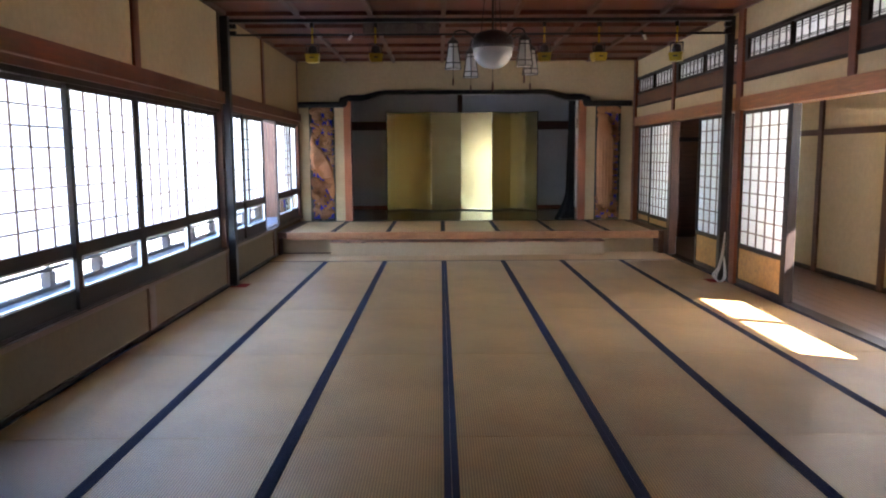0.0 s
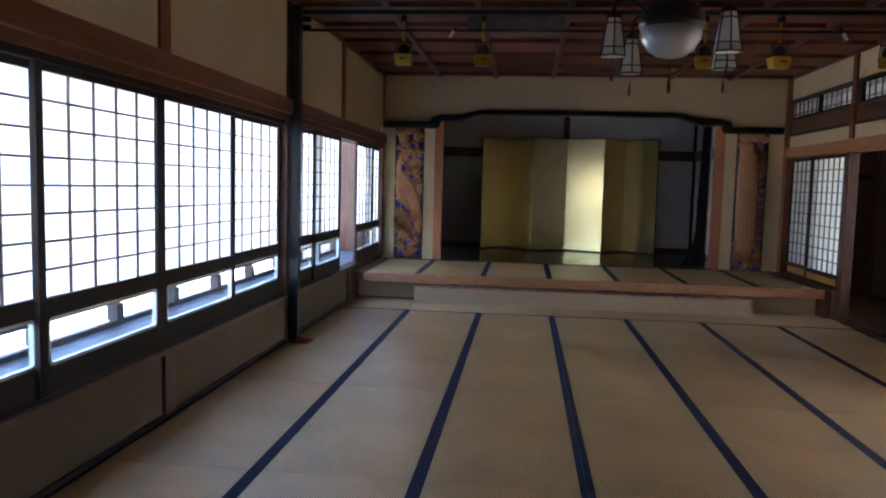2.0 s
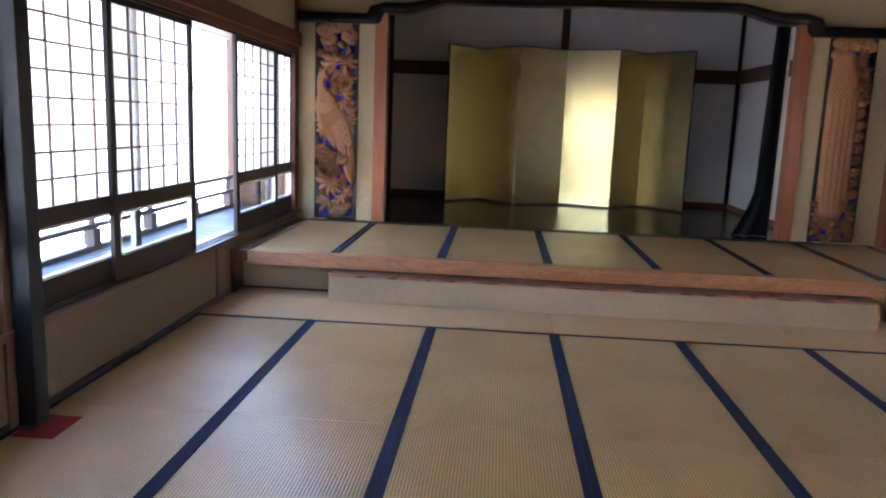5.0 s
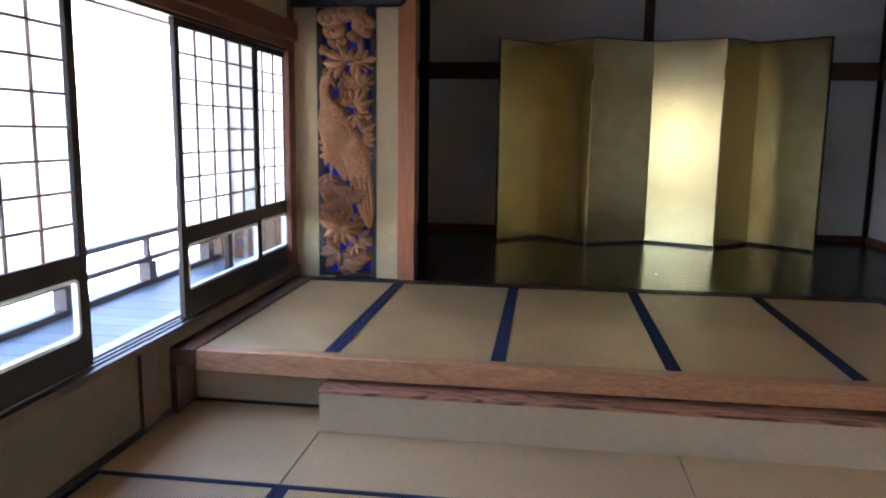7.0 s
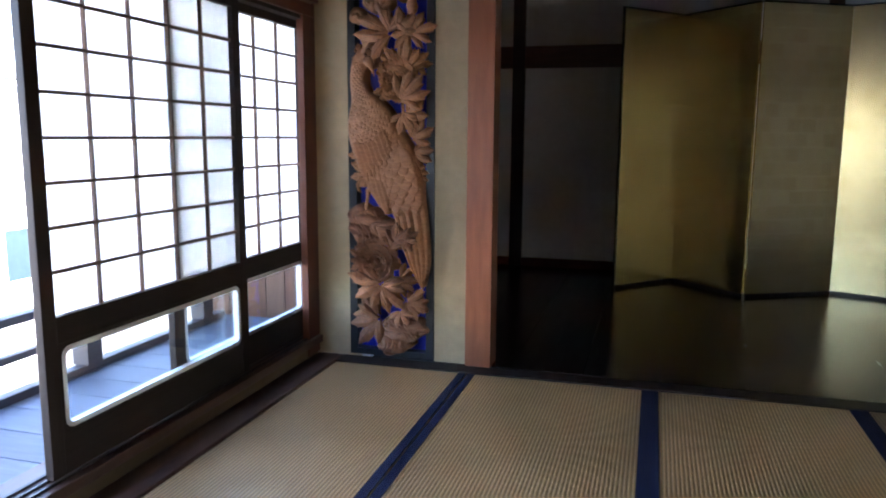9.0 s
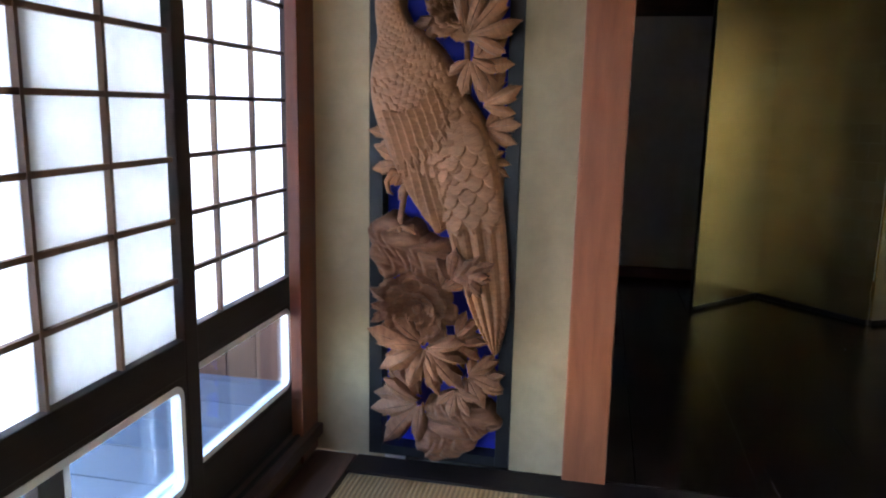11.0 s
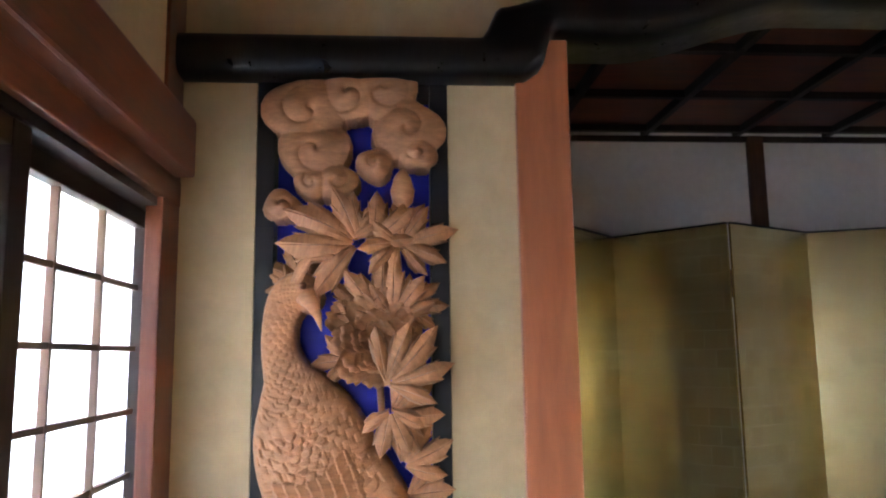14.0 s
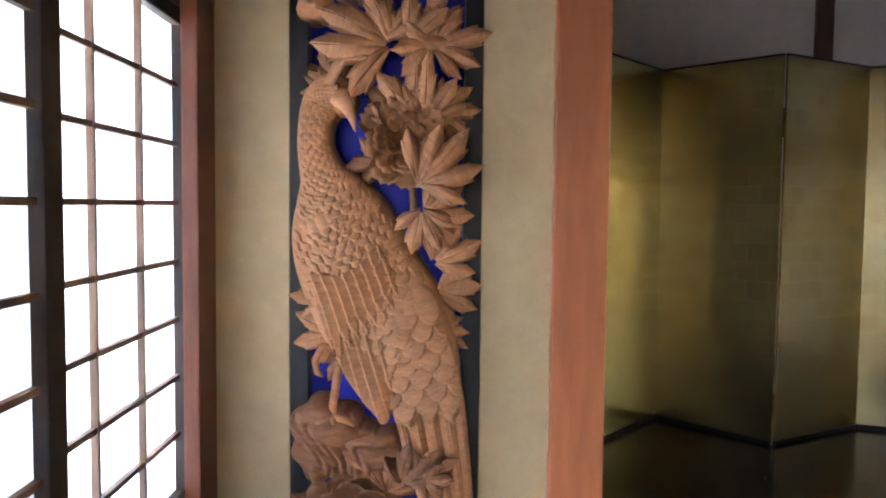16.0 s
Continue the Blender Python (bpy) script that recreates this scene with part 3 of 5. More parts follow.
# unseen slabs added to shut out sun leaking through gaps in the shell
solid("roof", slab(XL - 0.25, KX + 0.3, YB - 0.2, AY + 0.3, 3.42, 3.55), brown_y, "unseen roof slab that stops sun leaks", "roof")
solid("outer_wall_right", slab(AX1 + 0.12, KX + 0.1, 14.12, AY + 0.2, -0.2, 3.42), plaster, "unseen filler block behind the corridor against sun leaks", "wall")
solid("outer_wall_left", slab(XL - 0.2, AX0 - 0.12, 13.96, AY + 0.2, -0.2, 3.42), plaster, "unseen filler block beside the stage against sun leaks", "wall")
solid("corridor_eaves", slab(XR + 0.1, KX + 0.1, YB, 14.1, 3.0, 3.42), brown_y, "unseen filler block above the corridor against sun leaks", "wall")

# ---- sliding paper windows ----
lattice_x, lattice_z = [grained("lattice_wood_" + "xyz"[a], (0.15, 0.075, 0.04), along(a), 0.3, 0.5, 0.1, 14) for a in (0, 2)]


def ring_mesh(x0, x1, z0, z1, inset, r, y0, y1):
    """A frame with a rounded opening, from an outer rectangle to a rounded inner one."""
    bm = bmesh.new()

    def loop(a, b, c, d, rad, n=6):
        pts = []
        for cx, cz, s in ((b - rad, d - rad, 0), (a + rad, d - rad, 90), (a + rad, c + rad, 180), (b - rad, c + rad, 270)):
            for i in range(n + 1):
                t = radians(s + 90 * i / n)
                pts.append((cx + rad * math.cos(t), cz + rad * math.sin(t)))
        return pts
    o = loop(x0, x1, z0, z1, 0.0005 if inset[1] == 0 else r + inset[0])
    i = loop(x0 + inset[0], x1 - inset[0], z0 + inset[0], z1 - inset[0], r)
    vs = [[bm.verts.new((x, y, z)) for x, z in pts] for y in (y0, y1) for pts in (o, i)]
    n = len(o)
    for k in range(n):
        j = (k + 1) % n
        bm.faces.new((vs[0][k], vs[0][j], vs[1][j], vs[1][k]))
        bm.faces.new((vs[2][k], vs[3][k], vs[3][j], vs[2][j]))
        bm.faces.new((vs[1][k], vs[1][j], vs[3][j], vs[3][k]))
        bm.faces.new((vs[0][k], vs[2][k], vs[2][j], vs[0][j]))
    return bm


def sash(label, group, w, h, cols, rows, foot, foot_top, board=None):
    """A sliding paper sash: width along x, inside face towards -y; foot is a glazed or boarded lower field."""
    t = thing("shoji_sash", label, "shoji", group)
    st, d = (0.055 if board is None else 0.04), 0.015
    for x in (-w / 2, w / 2 - st):
        part("stile", slab(x, x + st, -d, d, 0, h, 0.003), dark_z, t)
    part("top_rail", slab(-w / 2 + st, w / 2 - st, -d + 0.001, d - 0.001, h - 0.04, h, 0.003), dark_x, t)
    mid = 0.085 if board is None else 0.055
    part("middle_rail", slab(-w / 2 + st, w / 2 - st, -d + 0.001, d - 0.001, foot_top, foot_top + mid, 0.003), dark_x, t)
    part("bottom_rail", slab(-w / 2 + st, w / 2 - st, -d + 0.001, d - 0.001, 0, foot, 0.003), dark_x, t)
    x0, x1, z0, z1 = -w / 2 + st, w / 2 - st, foot_top + mid, h - 0.04
    v = as_mesh("lattice_bar", slab(-0.0042, 0.0042, -0.006, d - 0.0065, z0, z1), lattice_z)
    hz = as_mesh("lattice_bar", slab(x0, x1, -0.004, d - 0.0067, -0.0058, 0.0058), lattice_x)
    for i in range(1, cols):
        o = new("lattice_bar", v)
        o.parent, o.location = t, (x0 + (x1 - x0) * i / cols, 0, 0)
    for i in range(1, rows):
        o = new("lattice_bar", hz)
        o.parent, o.location = t, (0, 0, z0 + (z1 - z0) * i / rows)
    part("paper", slab(x0, x1, d - 0.006, d - 0.0055, z0, z1), paper, t, "translucent white shoji paper")
    if board:
        part("lower_board", slab(x0, x1, -0.004, 0.004, foot, foot_top), board, t, "amber wooden lower board")
    else:
        part("pane_frame", ring_mesh(x0, x1, foot, foot_top, (0.012, 0), 0.035, -d + 0.002, d - 0.002), dark_x, t)
        # white ring colours in the light that the rounded bevel reflects
        part("pane_border", ring_mesh(x0 + 0.0125, x1 - 0.0125, foot + 0.0125, foot_top - 0.0125, (0.016, 1), 0.02, -d + 0.001, d - 0.003), white_paint_glint, t, "white rounded ring for the glint on the bevel")
        g = part("pane", slab(x0 + 0.01, x1 - 0.01, 0.003, 0.006, foot + 0.01, foot_top - 0.01), glass, t)
        g.visible_shadow = False
    return t


IN, OUT = XL - 0.025, XL - 0.060
for w, h, foot_top, places in (
        (1.22, 1.608, 0.398, ((OUT, 4.03), (IN, 5.16), (IN, 6.37), (OUT, 7.58))),
        (1.17, 1.63, 0.420, ((OUT, 9.07), (IN, 9.84), (IN, 11.875), (OUT, 12.555)))):
    win = sash("dark-framed paper window sash with clear lower pane", "paper windows", w, h, 5, 8, 0.13, foot_top)
    for x, y0 in places[1:]:
        copy_thing(win, pose(x, y0 + w / 2, 0.474, 0, 0, 90))
    win.matrix_basis = pose(places[0][0], places[0][1] + w / 2, 0.474, 0, 0, 90)

dw = 1.20
door = sash("tall paper sliding door with amber lower board", "paper doors", dw, 2.05, 5, 10, 0.06, 0.43, amber_board)
door.matrix_basis = pose(XR + 0.025, 7.60 + dw / 2, 0.016, 0, 0, -90)
copy_thing(door, pose(XR + 0.062, 9.20 + dw / 2, 0.016, 0, 0, -90))
sdoor = sash("paper sliding door standing above the platform", "paper doors", 1.10, 1.69, 6, 10, 0.03, 0.12, amber_board)
sdoor.matrix_basis = pose(XR + 0.025, 11.60 + 0.55, 0.376, 0, 0, -90)
copy_thing(sdoor, pose(XR + 0.062, 12.48 + 0.55, 0.376, 0, 0, -90))
part("platform_threshold", slab(XR - 0.0, XR + 0.13, 11.60, 13.58, 0.012, 0.374), brown_y, rw)


# ---- transoms on the right wall ----
def transom(w, h):
    t = thing("transom_lattice", "small papered transom with fine dark lattice", "transom", "transoms")
    part("frame_bar", slab(-w / 2, w / 2, -0.012, 0.012, h - 0.02, h), dark_x, t)
    part("frame_bar", slab(-w / 2, w / 2, -0.012, 0.012, 0, 0.02), dark_x, t)
    for s in (-1, 1):
        part("frame_bar", slab(s * w / 2 - 0.012 * (s > 0) * 2, s * w / 2 + 0.012 * (s < 0) * 2, -0.012, 0.012, 0.02, h - 0.02), dark_z, t)
    v = as_mesh("lattice_bar", slab(-0.004, 0.004, -0.008, 0.004, 0.02, h - 0.02), dark_z)
    for i in range(1, 7):
        o = new("lattice_bar", v)
        o.parent, o.location = t, (-w / 2 + w * i / 7, 0, 0)
    hz = as_mesh("lattice_bar", slab(-w / 2 + 0.02, w / 2 - 0.02, -0.007, 0.003, -0.003, 0.003), dark_x)
    for z in (0.045, 0.062, h - 0.07, h - 0.045):
        o = new("lattice_bar", hz)
        o.parent, o.location = t, (0, 0, z)
    for i, z in ((2, 0.13), (5, 0.10)):
        part("diamond", slab(-w / 2 + w * i / 7 - 0.015, -w / 2 + w * i / 7 + 0.015, -0.011, 0.0, z - 0.02, z + 0.02, 0.006), dark_z, t)
    part("paper", slab(-w / 2 + 0.02, w / 2 - 0.02, 0.006, 0.0065, 0.02, h - 0.02), paper, t)
    return t


tw = 1.11
tr = transom(tw, 0.24)
ty = []
for y0, y1 in ((11.48, 13.58), (8.96, 11.36), (6.48, 8.78), (3.98, 6.36), (1.46, 3.82)):
    m = (y0 + y1) / 2
    ty += [m - tw / 2 - 0.01, m + tw / 2 + 0.01]
    part("transom_mullion", slab(XR - 0.008, XR + 0.08, m - 0.009, m + 0.009, 2.66, 2.90), dark_z, rw)
    for a, b in ((y0, m - tw - 0.012), (m + tw + 0.012, y1)):
        if b > a:
            part("transom_filler", slab(XR, XR + 0.07, a - 0.05, b, 2.66, 2.90), dark_z, rw)
for i, y in enumerate(ty):
    if i:
        copy_thing(tr, pose(XR + 0.03, y, 2.66, 0, 0, -90))
tr.matrix_basis = pose(XR + 0.03, ty[0], 2.66, 0, 0, -90)

# ---- corridor beyond the right wall ----
cf = thing("corridor_floor", "dark corridor floor of narrow boards", "floor", kind="structure")
for i in range(9):
    x = XR + 0.16 + i * 0.142
    part("plank", slab(x, x + 0.14, YB, 14.0, -0.05, 0.0, 0.0015), corridor_wood, cf)
cw = thing("wall_corridor", "sand-plastered corridor wall with brown posts", "wall", kind="structure")
WZ0, WZ1 = 1.72, 2.55
# plain wall beside the hall's far half, low wall and high windows further back
part("plaster_panel", slab(KX, KX + 0.1, 8.15, 10.6, 0.0, 2.6), plaster, cw)
part("plaster_panel", slab(KX, KX + 0.1, 7.1, 8.15, 0.0, 0.85), plaster, cw)
part("plaster_panel", slab(KX, KX + 0.1, 7.1, 8.15, 2.45, 2.6), plaster, cw)
part("plaster_panel", slab(KX, KX + 0.1, YB, -4.4, 0.0, 2.6), plaster, cw)
part("plaster_panel", slab(KX, KX + 0.1, 2.6, 4.45, 0.0, 2.6), plaster, cw)
part("plaster_panel", slab(KX, KX + 0.1, -4.4, 2.6, 0.0, 0.45), plaster, cw)
part("plaster_panel", slab(KX, KX + 0.1, -4.4, 2.6, 2.45, 2.6), plaster, cw)
part("plaster_panel", slab(KX, KX + 0.1, 4.45, 5.8, 0.0, WZ0), plaster, cw)
part("plaster_panel", slab(KX, KX + 0.1, 5.8, 7.1, 0.0, 1.05), plaster, cw)
part("plaster_panel", slab(KX, KX + 0.1, 4.45, 7.1, WZ1, 2.6), plaster, cw)
part("board_panel", slab(KX, KX + 0.1, 11.8, 14.0, 0.0, 2.6), brown_z, cw)
part("plaster_panel", slab(KX, KX + 0.1, 10.6, 11.8, 0.0, 0.8), plaster, cw)
part("plaster_panel", slab(KX, KX + 0.1, 10.6, 11.8, 2.5, 2.6), plaster, cw)
for y in (-4.5, -2.8, -0.9, 0.9, 2.6, 4.45, 5.80, 7.10, 8.2, 9.72, 10.6, 11.8, 12.6, 13.9):
    part("post", slab(KX - 0.03, KX + 0.11, y - 0.05, y + 0.05, 0.0, 2.6, 0.004), brown_z, cw)
part("wall_rail", slab(KX - 0.018, KX, 8.25, 10.55, 1.80, 1.88, 0.003), brown_y, cw)
part("wall_rail", slab(KX - 0.018, KX, 12.55, 13.85, 1.80, 1.88, 0.003), brown_y, cw)
part("skirting", slab(KX - 0.02, KX, YB, 13.9, 0.0, 0.06), dark_y, cw)
part("end_panel", slab(XR + 0.14, KX + 0.1, 14.0, 14.1, 0.0, 2.96), brown_x, cw)
part("end_post", slab(4.18, 4.30, 13.95, 13.999, 0.0, 2.96, 0.004), brown_z, cw)
part("end_rail", slab(XR + 0.15, 4.179, 13.97, 13.999, 1.80, 1.88, 0.003), dark_x, cw)
part("end_rail", slab(4.301, KX - 0.04, 13.97, 13.999, 1.80, 1.88, 0.003), dark_x, cw)
part("end_panel", slab(XR + 0.14, KX + 0.1, YB - 0.1, YB, 0.0, 2.96), dark_x, cw)
solid("corridor_ceiling", slab(XR + 0.08, KX + 0.1, YB, 14.0, 2.96, 3.0), brown_y, "brown boarded corridor ceiling", "ceiling")
part("upper_panel", slab(KX, KX + 0.1, YB, 14.0, 2.6, 2.98), plaster, cw)
# first two throw the sun patch; the other five, unseen, are added to brighten
for y0, y1, z0, z1 in ((4.50, 5.75, WZ0, WZ1), (5.85, 7.05, WZ0, WZ1), (-4.4, -2.85, 0.45, 2.45), (-2.75, -0.95, 0.45, 2.45), (-0.85, 0.85, 0.45, 2.45), (0.95, 2.55, 0.45, 2.45), (10.65, 11.75, 0.8, 2.5)):
    g = part("window_pane", slab(KX + 0.04, KX + 0.046, y0, y1, z0, z1), glass, cw)
    g.visible_shadow = False

# paper panes out of view, added so diffused sun lifts corridor and doors
for y0, y1, z0, z1 in ((5.85, 7.05, 1.05, WZ0), (7.15, 8.15, 0.85, 2.45)):
    part("paper_pane", slab(KX + 0.04, KX + 0.0405, y0, y1, z0, z1 - 0.03), paper, cw, "unseen translucent paper pane that brightens the corridor")
    part("pane_rail", slab(KX + 0.02, KX + 0.07, y0, y1, z1 - 0.03, z1), brown_y, cw)
    for k in (1, 2, 3):
        y = y0 + (y1 - y0) * k / 4
        part("pane_bar", slab(KX + 0.02, KX + 0.038, y - 0.012, y + 0.012, z0, z1 - 0.03), brown_z, cw)

# two unseen slabs added to trim the sun patch and shade the doors
solid("corridor_roof_edge", slab(KX + 0.1, KX + 0.56, 3.0, 7.6, 2.60, 2.70), brown_y, "low unseen slab cutting sun above the corridor windows", "eaves")
solid("corridor_porch_roof", slab(KX + 0.1, KX + 2.4, 7.6, 13.6, 2.60, 2.70), brown_y, "deep unseen slab keeping sun out of the corridor", "eaves")

# ---- gold folding screen ----
def leaf(a, b, z0, z1):
    """One leaf of the screen between plan points a and b: gilt face, backing and thin black rim."""
    d = (b - a).normalized()
    nrm = Vector((d.y, -d.x))
    length = (b - a).length

    def block(u0, u1, w0, w1, h0, h1):
        bm = bmesh.new()
        uvl = bm.loops.layers.uv.new("UVMap")
        vs = []
        for u in (u0, u1):
            for q in (w0, w1):
                for h in (h0, h1):
                    p = a + d * u + nrm * q
                    vs.append(bm.verts.new((p.x, p.y, h)))
        for k in ((0, 1, 3, 2), (4, 6, 7, 5), (0, 4, 5, 1), (2, 3, 7, 6), (0, 2, 6, 4), (1, 5, 7, 3)):
            f = bm.faces.new([vs[i] for i in k])
            for lp in f.loops:
                v = Vector((lp.vert.co.x, lp.vert.co.y)) - a
                lp[uvl].uv = (v.dot(d) + a.x * 3.1, lp.vert.co.z)
        return bm
    g = 0.003
    return (block(g, length - g, 0.0, 0.016, z0 + 0.024, z1 - 0.012), block(g, length - g, -0.002, 0.019, z0, z0 + 0.0238), block(g, length - g, -0.002, 0.019, z1 - 0.0118, z1))


screen = thing("folding_screen", "six-leaf gold folding screen standing on the stage", "folding screen")
folds = [Vector(p) for p in ((-1.19, 15.99), (-0.745, 16.48), (-0.24, 15.955), (0.405, 16.30), (1.07, 16.03), (1.50, 16.44), (2.03, 15.93))]
for a, b in zip(folds, folds[1:]):
    f, lo, hi = leaf(a, b, ZS + 0.002, 2.49)
    lf = part("leaf", f, gold, screen, "gold leaf panel")
    part("rim", lo, lacquer, lf)
    part("rim", hi, lacquer, lf)
for p in (folds[0], folds[-1]):
    part("end_rim", slab(p.x - 0.007, p.x + 0.007, p.y - 0.022, p.y - 0.001, ZS + 0.002, 2.49, 0.002), lacquer, screen)

# ---- outside: gallery, railing, street and house opposite ----
GX = -3.5
gal = thing("gallery_deck", "weathered narrow balcony deck outside the windows", "balcony", kind="structure")
me_deck = as_mesh("plank", slab(GX - 0.06, XL - 0.175, -0.1, 0.1, 0.375, 0.405, 0.003), deck_wood)
for i in range(90):
    o = new("plank", me_deck)
    o.parent, o.location = gal, (0, -4.0 + i * 0.205, 0)
part("edge_beam", slab(GX - 0.09, GX - 0.062, YB, 14.2, 0.22, 0.41), rail_wood, gal)
rail = thing("balcony_railing", "weathered wooden balcony railing with flat rails", "railing", kind="structure")
part("rail", slab(GX - 0.035, GX + 0.035, YB, 14.15, 0.735, 0.775, 0.006), rail_wood, rail)
part("rail", slab(GX - 0.022, GX + 0.022, YB, 14.15, 0.575, 0.61, 0.005), rail_wood, rail)
part("rail", slab(GX - 0.03, GX + 0.03, YB, 14.15, 0.405, 0.445, 0.005), rail_wood, rail)
me_rp = as_mesh("post", slab(-0.045, 0.045, -0.05, 0.05, 0.445, 0.574, 0.004), rail_wood)
me_rs = as_mesh("post", slab(-0.02, 0.02, -0.02, 0.02, 0.611, 0.734, 0.003), rail_wood)
for i in range(20):
    for me, dy in ((me_rp, 0), (me_rs, 0)):
        o = new("post", me)
        o.parent, o.location = rail, (GX, -4.1 + i * 0.95 + dy, 0)
wing = thing("wing_wall", "brown boarded outer wall closing the balcony", "wall", kind="structure")
for i in range(6):
    part("board", slab(XL - 0.18 - 0.13 * i - 0.126, XL - 0.18 - 0.13 * i, 14.2, 14.24, 0.3, 3.2, 0.003), brown_z, wing)
solid("outer_wall", slab(XL - 0.2, XL - 0.1, YB, 14.2, -3.4, 0.37), facade_white, "plain lower outer wall", "wall")
solid("eaves", slab(XL - 0.60, XL - 0.2, YB, 14.3, 2.62, 2.70), brown_y, "brown eaves above the balcony", "eaves")
solid("upper_outer_wall", slab(XL - 0.2, XL - 0.175, YB, 14.2, 2.1, 3.3), brown_y, "brown boards above the windows", "wall")
solid("ground", slab(-400, 400, -400, 400, -3.6, -3.4), asphalt, "grey asphalt street ground", "ground")
house = thing("white_house", "white rendered house with flat roof across the street", "house")
part("wall", slab(-24, -14, 4, 46, -3.4, 2.5), facade_white, house)
part("roof", slab(-24.2, -13.85, 3.8, 46.2, 2.5, 2.62), facade_white, house)
for y0, y1, z0, z1 in ((27.45, 28.1, 0.68, 1.54), (27.45, 28.1, -0.25, 0.60), (34.2, 37.0, 0.06, 1.05), (18.6, 19.5, -0.9, 0.2), (22.6, 23.4, -1.6, -0.5)):
    wi = part("window", slab(-14.02, -13.98, y0, y1, z0, z1, 0.004), window_blue, house)
    part("sill", slab(-14.06, -13.985, y0 - 0.05, y1 + 0.05, z0 - 0.06, z0 - 0.002), white_paint_glint, wi)
part("roof_box", slab(-14.9, -14.2, 27.0, 27.55, 2.62, 3.15, 0.01), window_blue, house)
part("roof_box", slab(-14.9, -14.1, 26.3, 27.75, 2.62, 2.76, 0.01), window_blue, house)
part("parapet", slab(-13.90, -13.84, 3.8, 46.2, 2.62, 2.67), window_blue, house)

# ---- carved relief panels ----
carved = grained("carved_cedar", (0.50, 0.24, 0.115), (7, 7, 22), 0.30, 0.5, 0.22, 12, stain=0.25, vary=0.10, spec=0.35)
carved_dark = grained("weathered_carved_cedar", (0.34, 0.155, 0.080), (7, 7, 22), 0.35, 0.55, 0.25, 12, stain=0.3, vary=0.12, spec=0.3)
blue_back = grained("ultramarine_backing", (0.010, 0.022, 0.62), (5, 5, 5), 0.12, 0.55, 0.05, 40, stain=0.1, vary=0.0)
black_board = grained("black_panel_frame", (0.011, 0.012, 0.014), (6, 6, 3), 0.25, 0.4, 0.08, 30)


def relief(height, u0, u1, v0, v1, cell, low=-0.05):
    """A carved surface over a u-v field; height takes arrays and gives outward relief, below zero where there is no wood."""
    nu, nv = int((u1 - u0) / cell) + 1, int((v1 - v0) / cell) + 1
    uu, vv = np.meshgrid(np.linspace(u0, u1, nu), np.linspace(v0, v1, nv))
    hh = height(uu, vv)
    inside = hh > 0
    quad = inside[:-1, :-1] | inside[1:, :-1] | inside[:-1, 1:] | inside[1:, 1:]
    hh = np.where(inside, hh, low)
    idx = -np.ones(uu.shape, int)
    need = np.zeros(uu.shape, bool)
    need[:-1, :-1] |= quad
    need[1:, :-1] |= quad
    need[:-1, 1:] |= quad
    need[1:, 1:] |= quad
    idx[need] = np.arange(need.sum())
    verts = np.stack([uu[need], -hh[need], vv[need]], 1)
    j, i = np.nonzero(quad)
    faces = np.stack([idx[j, i], idx[j, i + 1], idx[j + 1, i + 1], idx[j + 1, i]], 1)
    return verts, faces


def relief_part(name, data, material, parent, label=""):
    me = bpy.data.meshes.new(name)
    me.from_pydata(data[0].tolist(), [], data[1].tolist())
    me.materials.append(material)
    for f in me.polygons:
        f.use_smooth = True
    me.update()
    o = new(name, me)
    o.parent = parent
    if label:
        o["label"] = label
    return o


def near_path(u, v, pts):
    """Along and across position of each place by a bent line, and the blended radius there."""
    best = np.full(u.shape, 1e9)
    s_out, t_out, r_out = np.zeros(u.shape), np.zeros(u.shape), np.ones(u.shape)
    s0 = 0.0
    for (x0, y0, r0), (x1, y1, r1) in zip(pts, pts[1:]):
        dx, dy = x1 - x0, y1 - y0
        ln = math.hypot(dx, dy)
        k = np.clip(((u - x0) * dx + (v - y0) * dy) / ln ** 2, 0, 1)
        px, py = u - x0 - k * dx, v - y0 - k * dy
        d = np.hypot(px, py)
        r = r0 + (r1 - r0) * k
        q = d / r
        hit = q < best
        best = np.where(hit, q, best)
        s_out = np.where(hit, s0 + k * ln, s_out)
        t_out = np.where(hit, (px * dy - py * dx) / ln, t_out)
        r_out = np.where(hit, r, r_out)
        s0 += ln
    return best, s_out, t_out, r_out


def smooth_path(pts, n=6):
    """The same line through more points, rounded."""
    out = []
    for i in range(len(pts) - 1):
        a, b, c, d = pts[max(i - 1, 0)], pts[i], pts[i + 1], pts[min(i + 2, len(pts) - 1)]
        for k in range(n):
            t = k / n
            out.append(tuple(0.5 * (2 * b[m] + (c[m] - a[m]) * t + (2 * a[m] - 5 * b[m] + 4 * c[m] - d[m]) * t * t + (3 * b[m] - a[m] - 3 * c[m] + d[m]) * t ** 3) for m in range(len(b))))
    out.append(tuple(pts[-1]))
    return out


def scales(s, t, ln, wd):
    """Overlapping rounded feathers, 0 to 1, raised towards their tips."""
    row = np.floor(s / ln)
    out = np.zeros(s.shape)
    for back in (0, 1):
        r = row - back
        a = np.mod(t / wd + np.mod(r, 2) / 2, 1) - 0.5
        y = s / ln - r
        tip = 0.9 + 1.05 * np.sqrt(np.clip(1 - 4 * a * a, 0, 1))
        out = np.maximum(out, np.where(y < tip, y / 2 - 0.30 * a * a * 2, 0))
    return np.clip(out, 0, 1)


def dome(q):
    return np.sqrt(np.clip(1 - q * q, 0, 1))


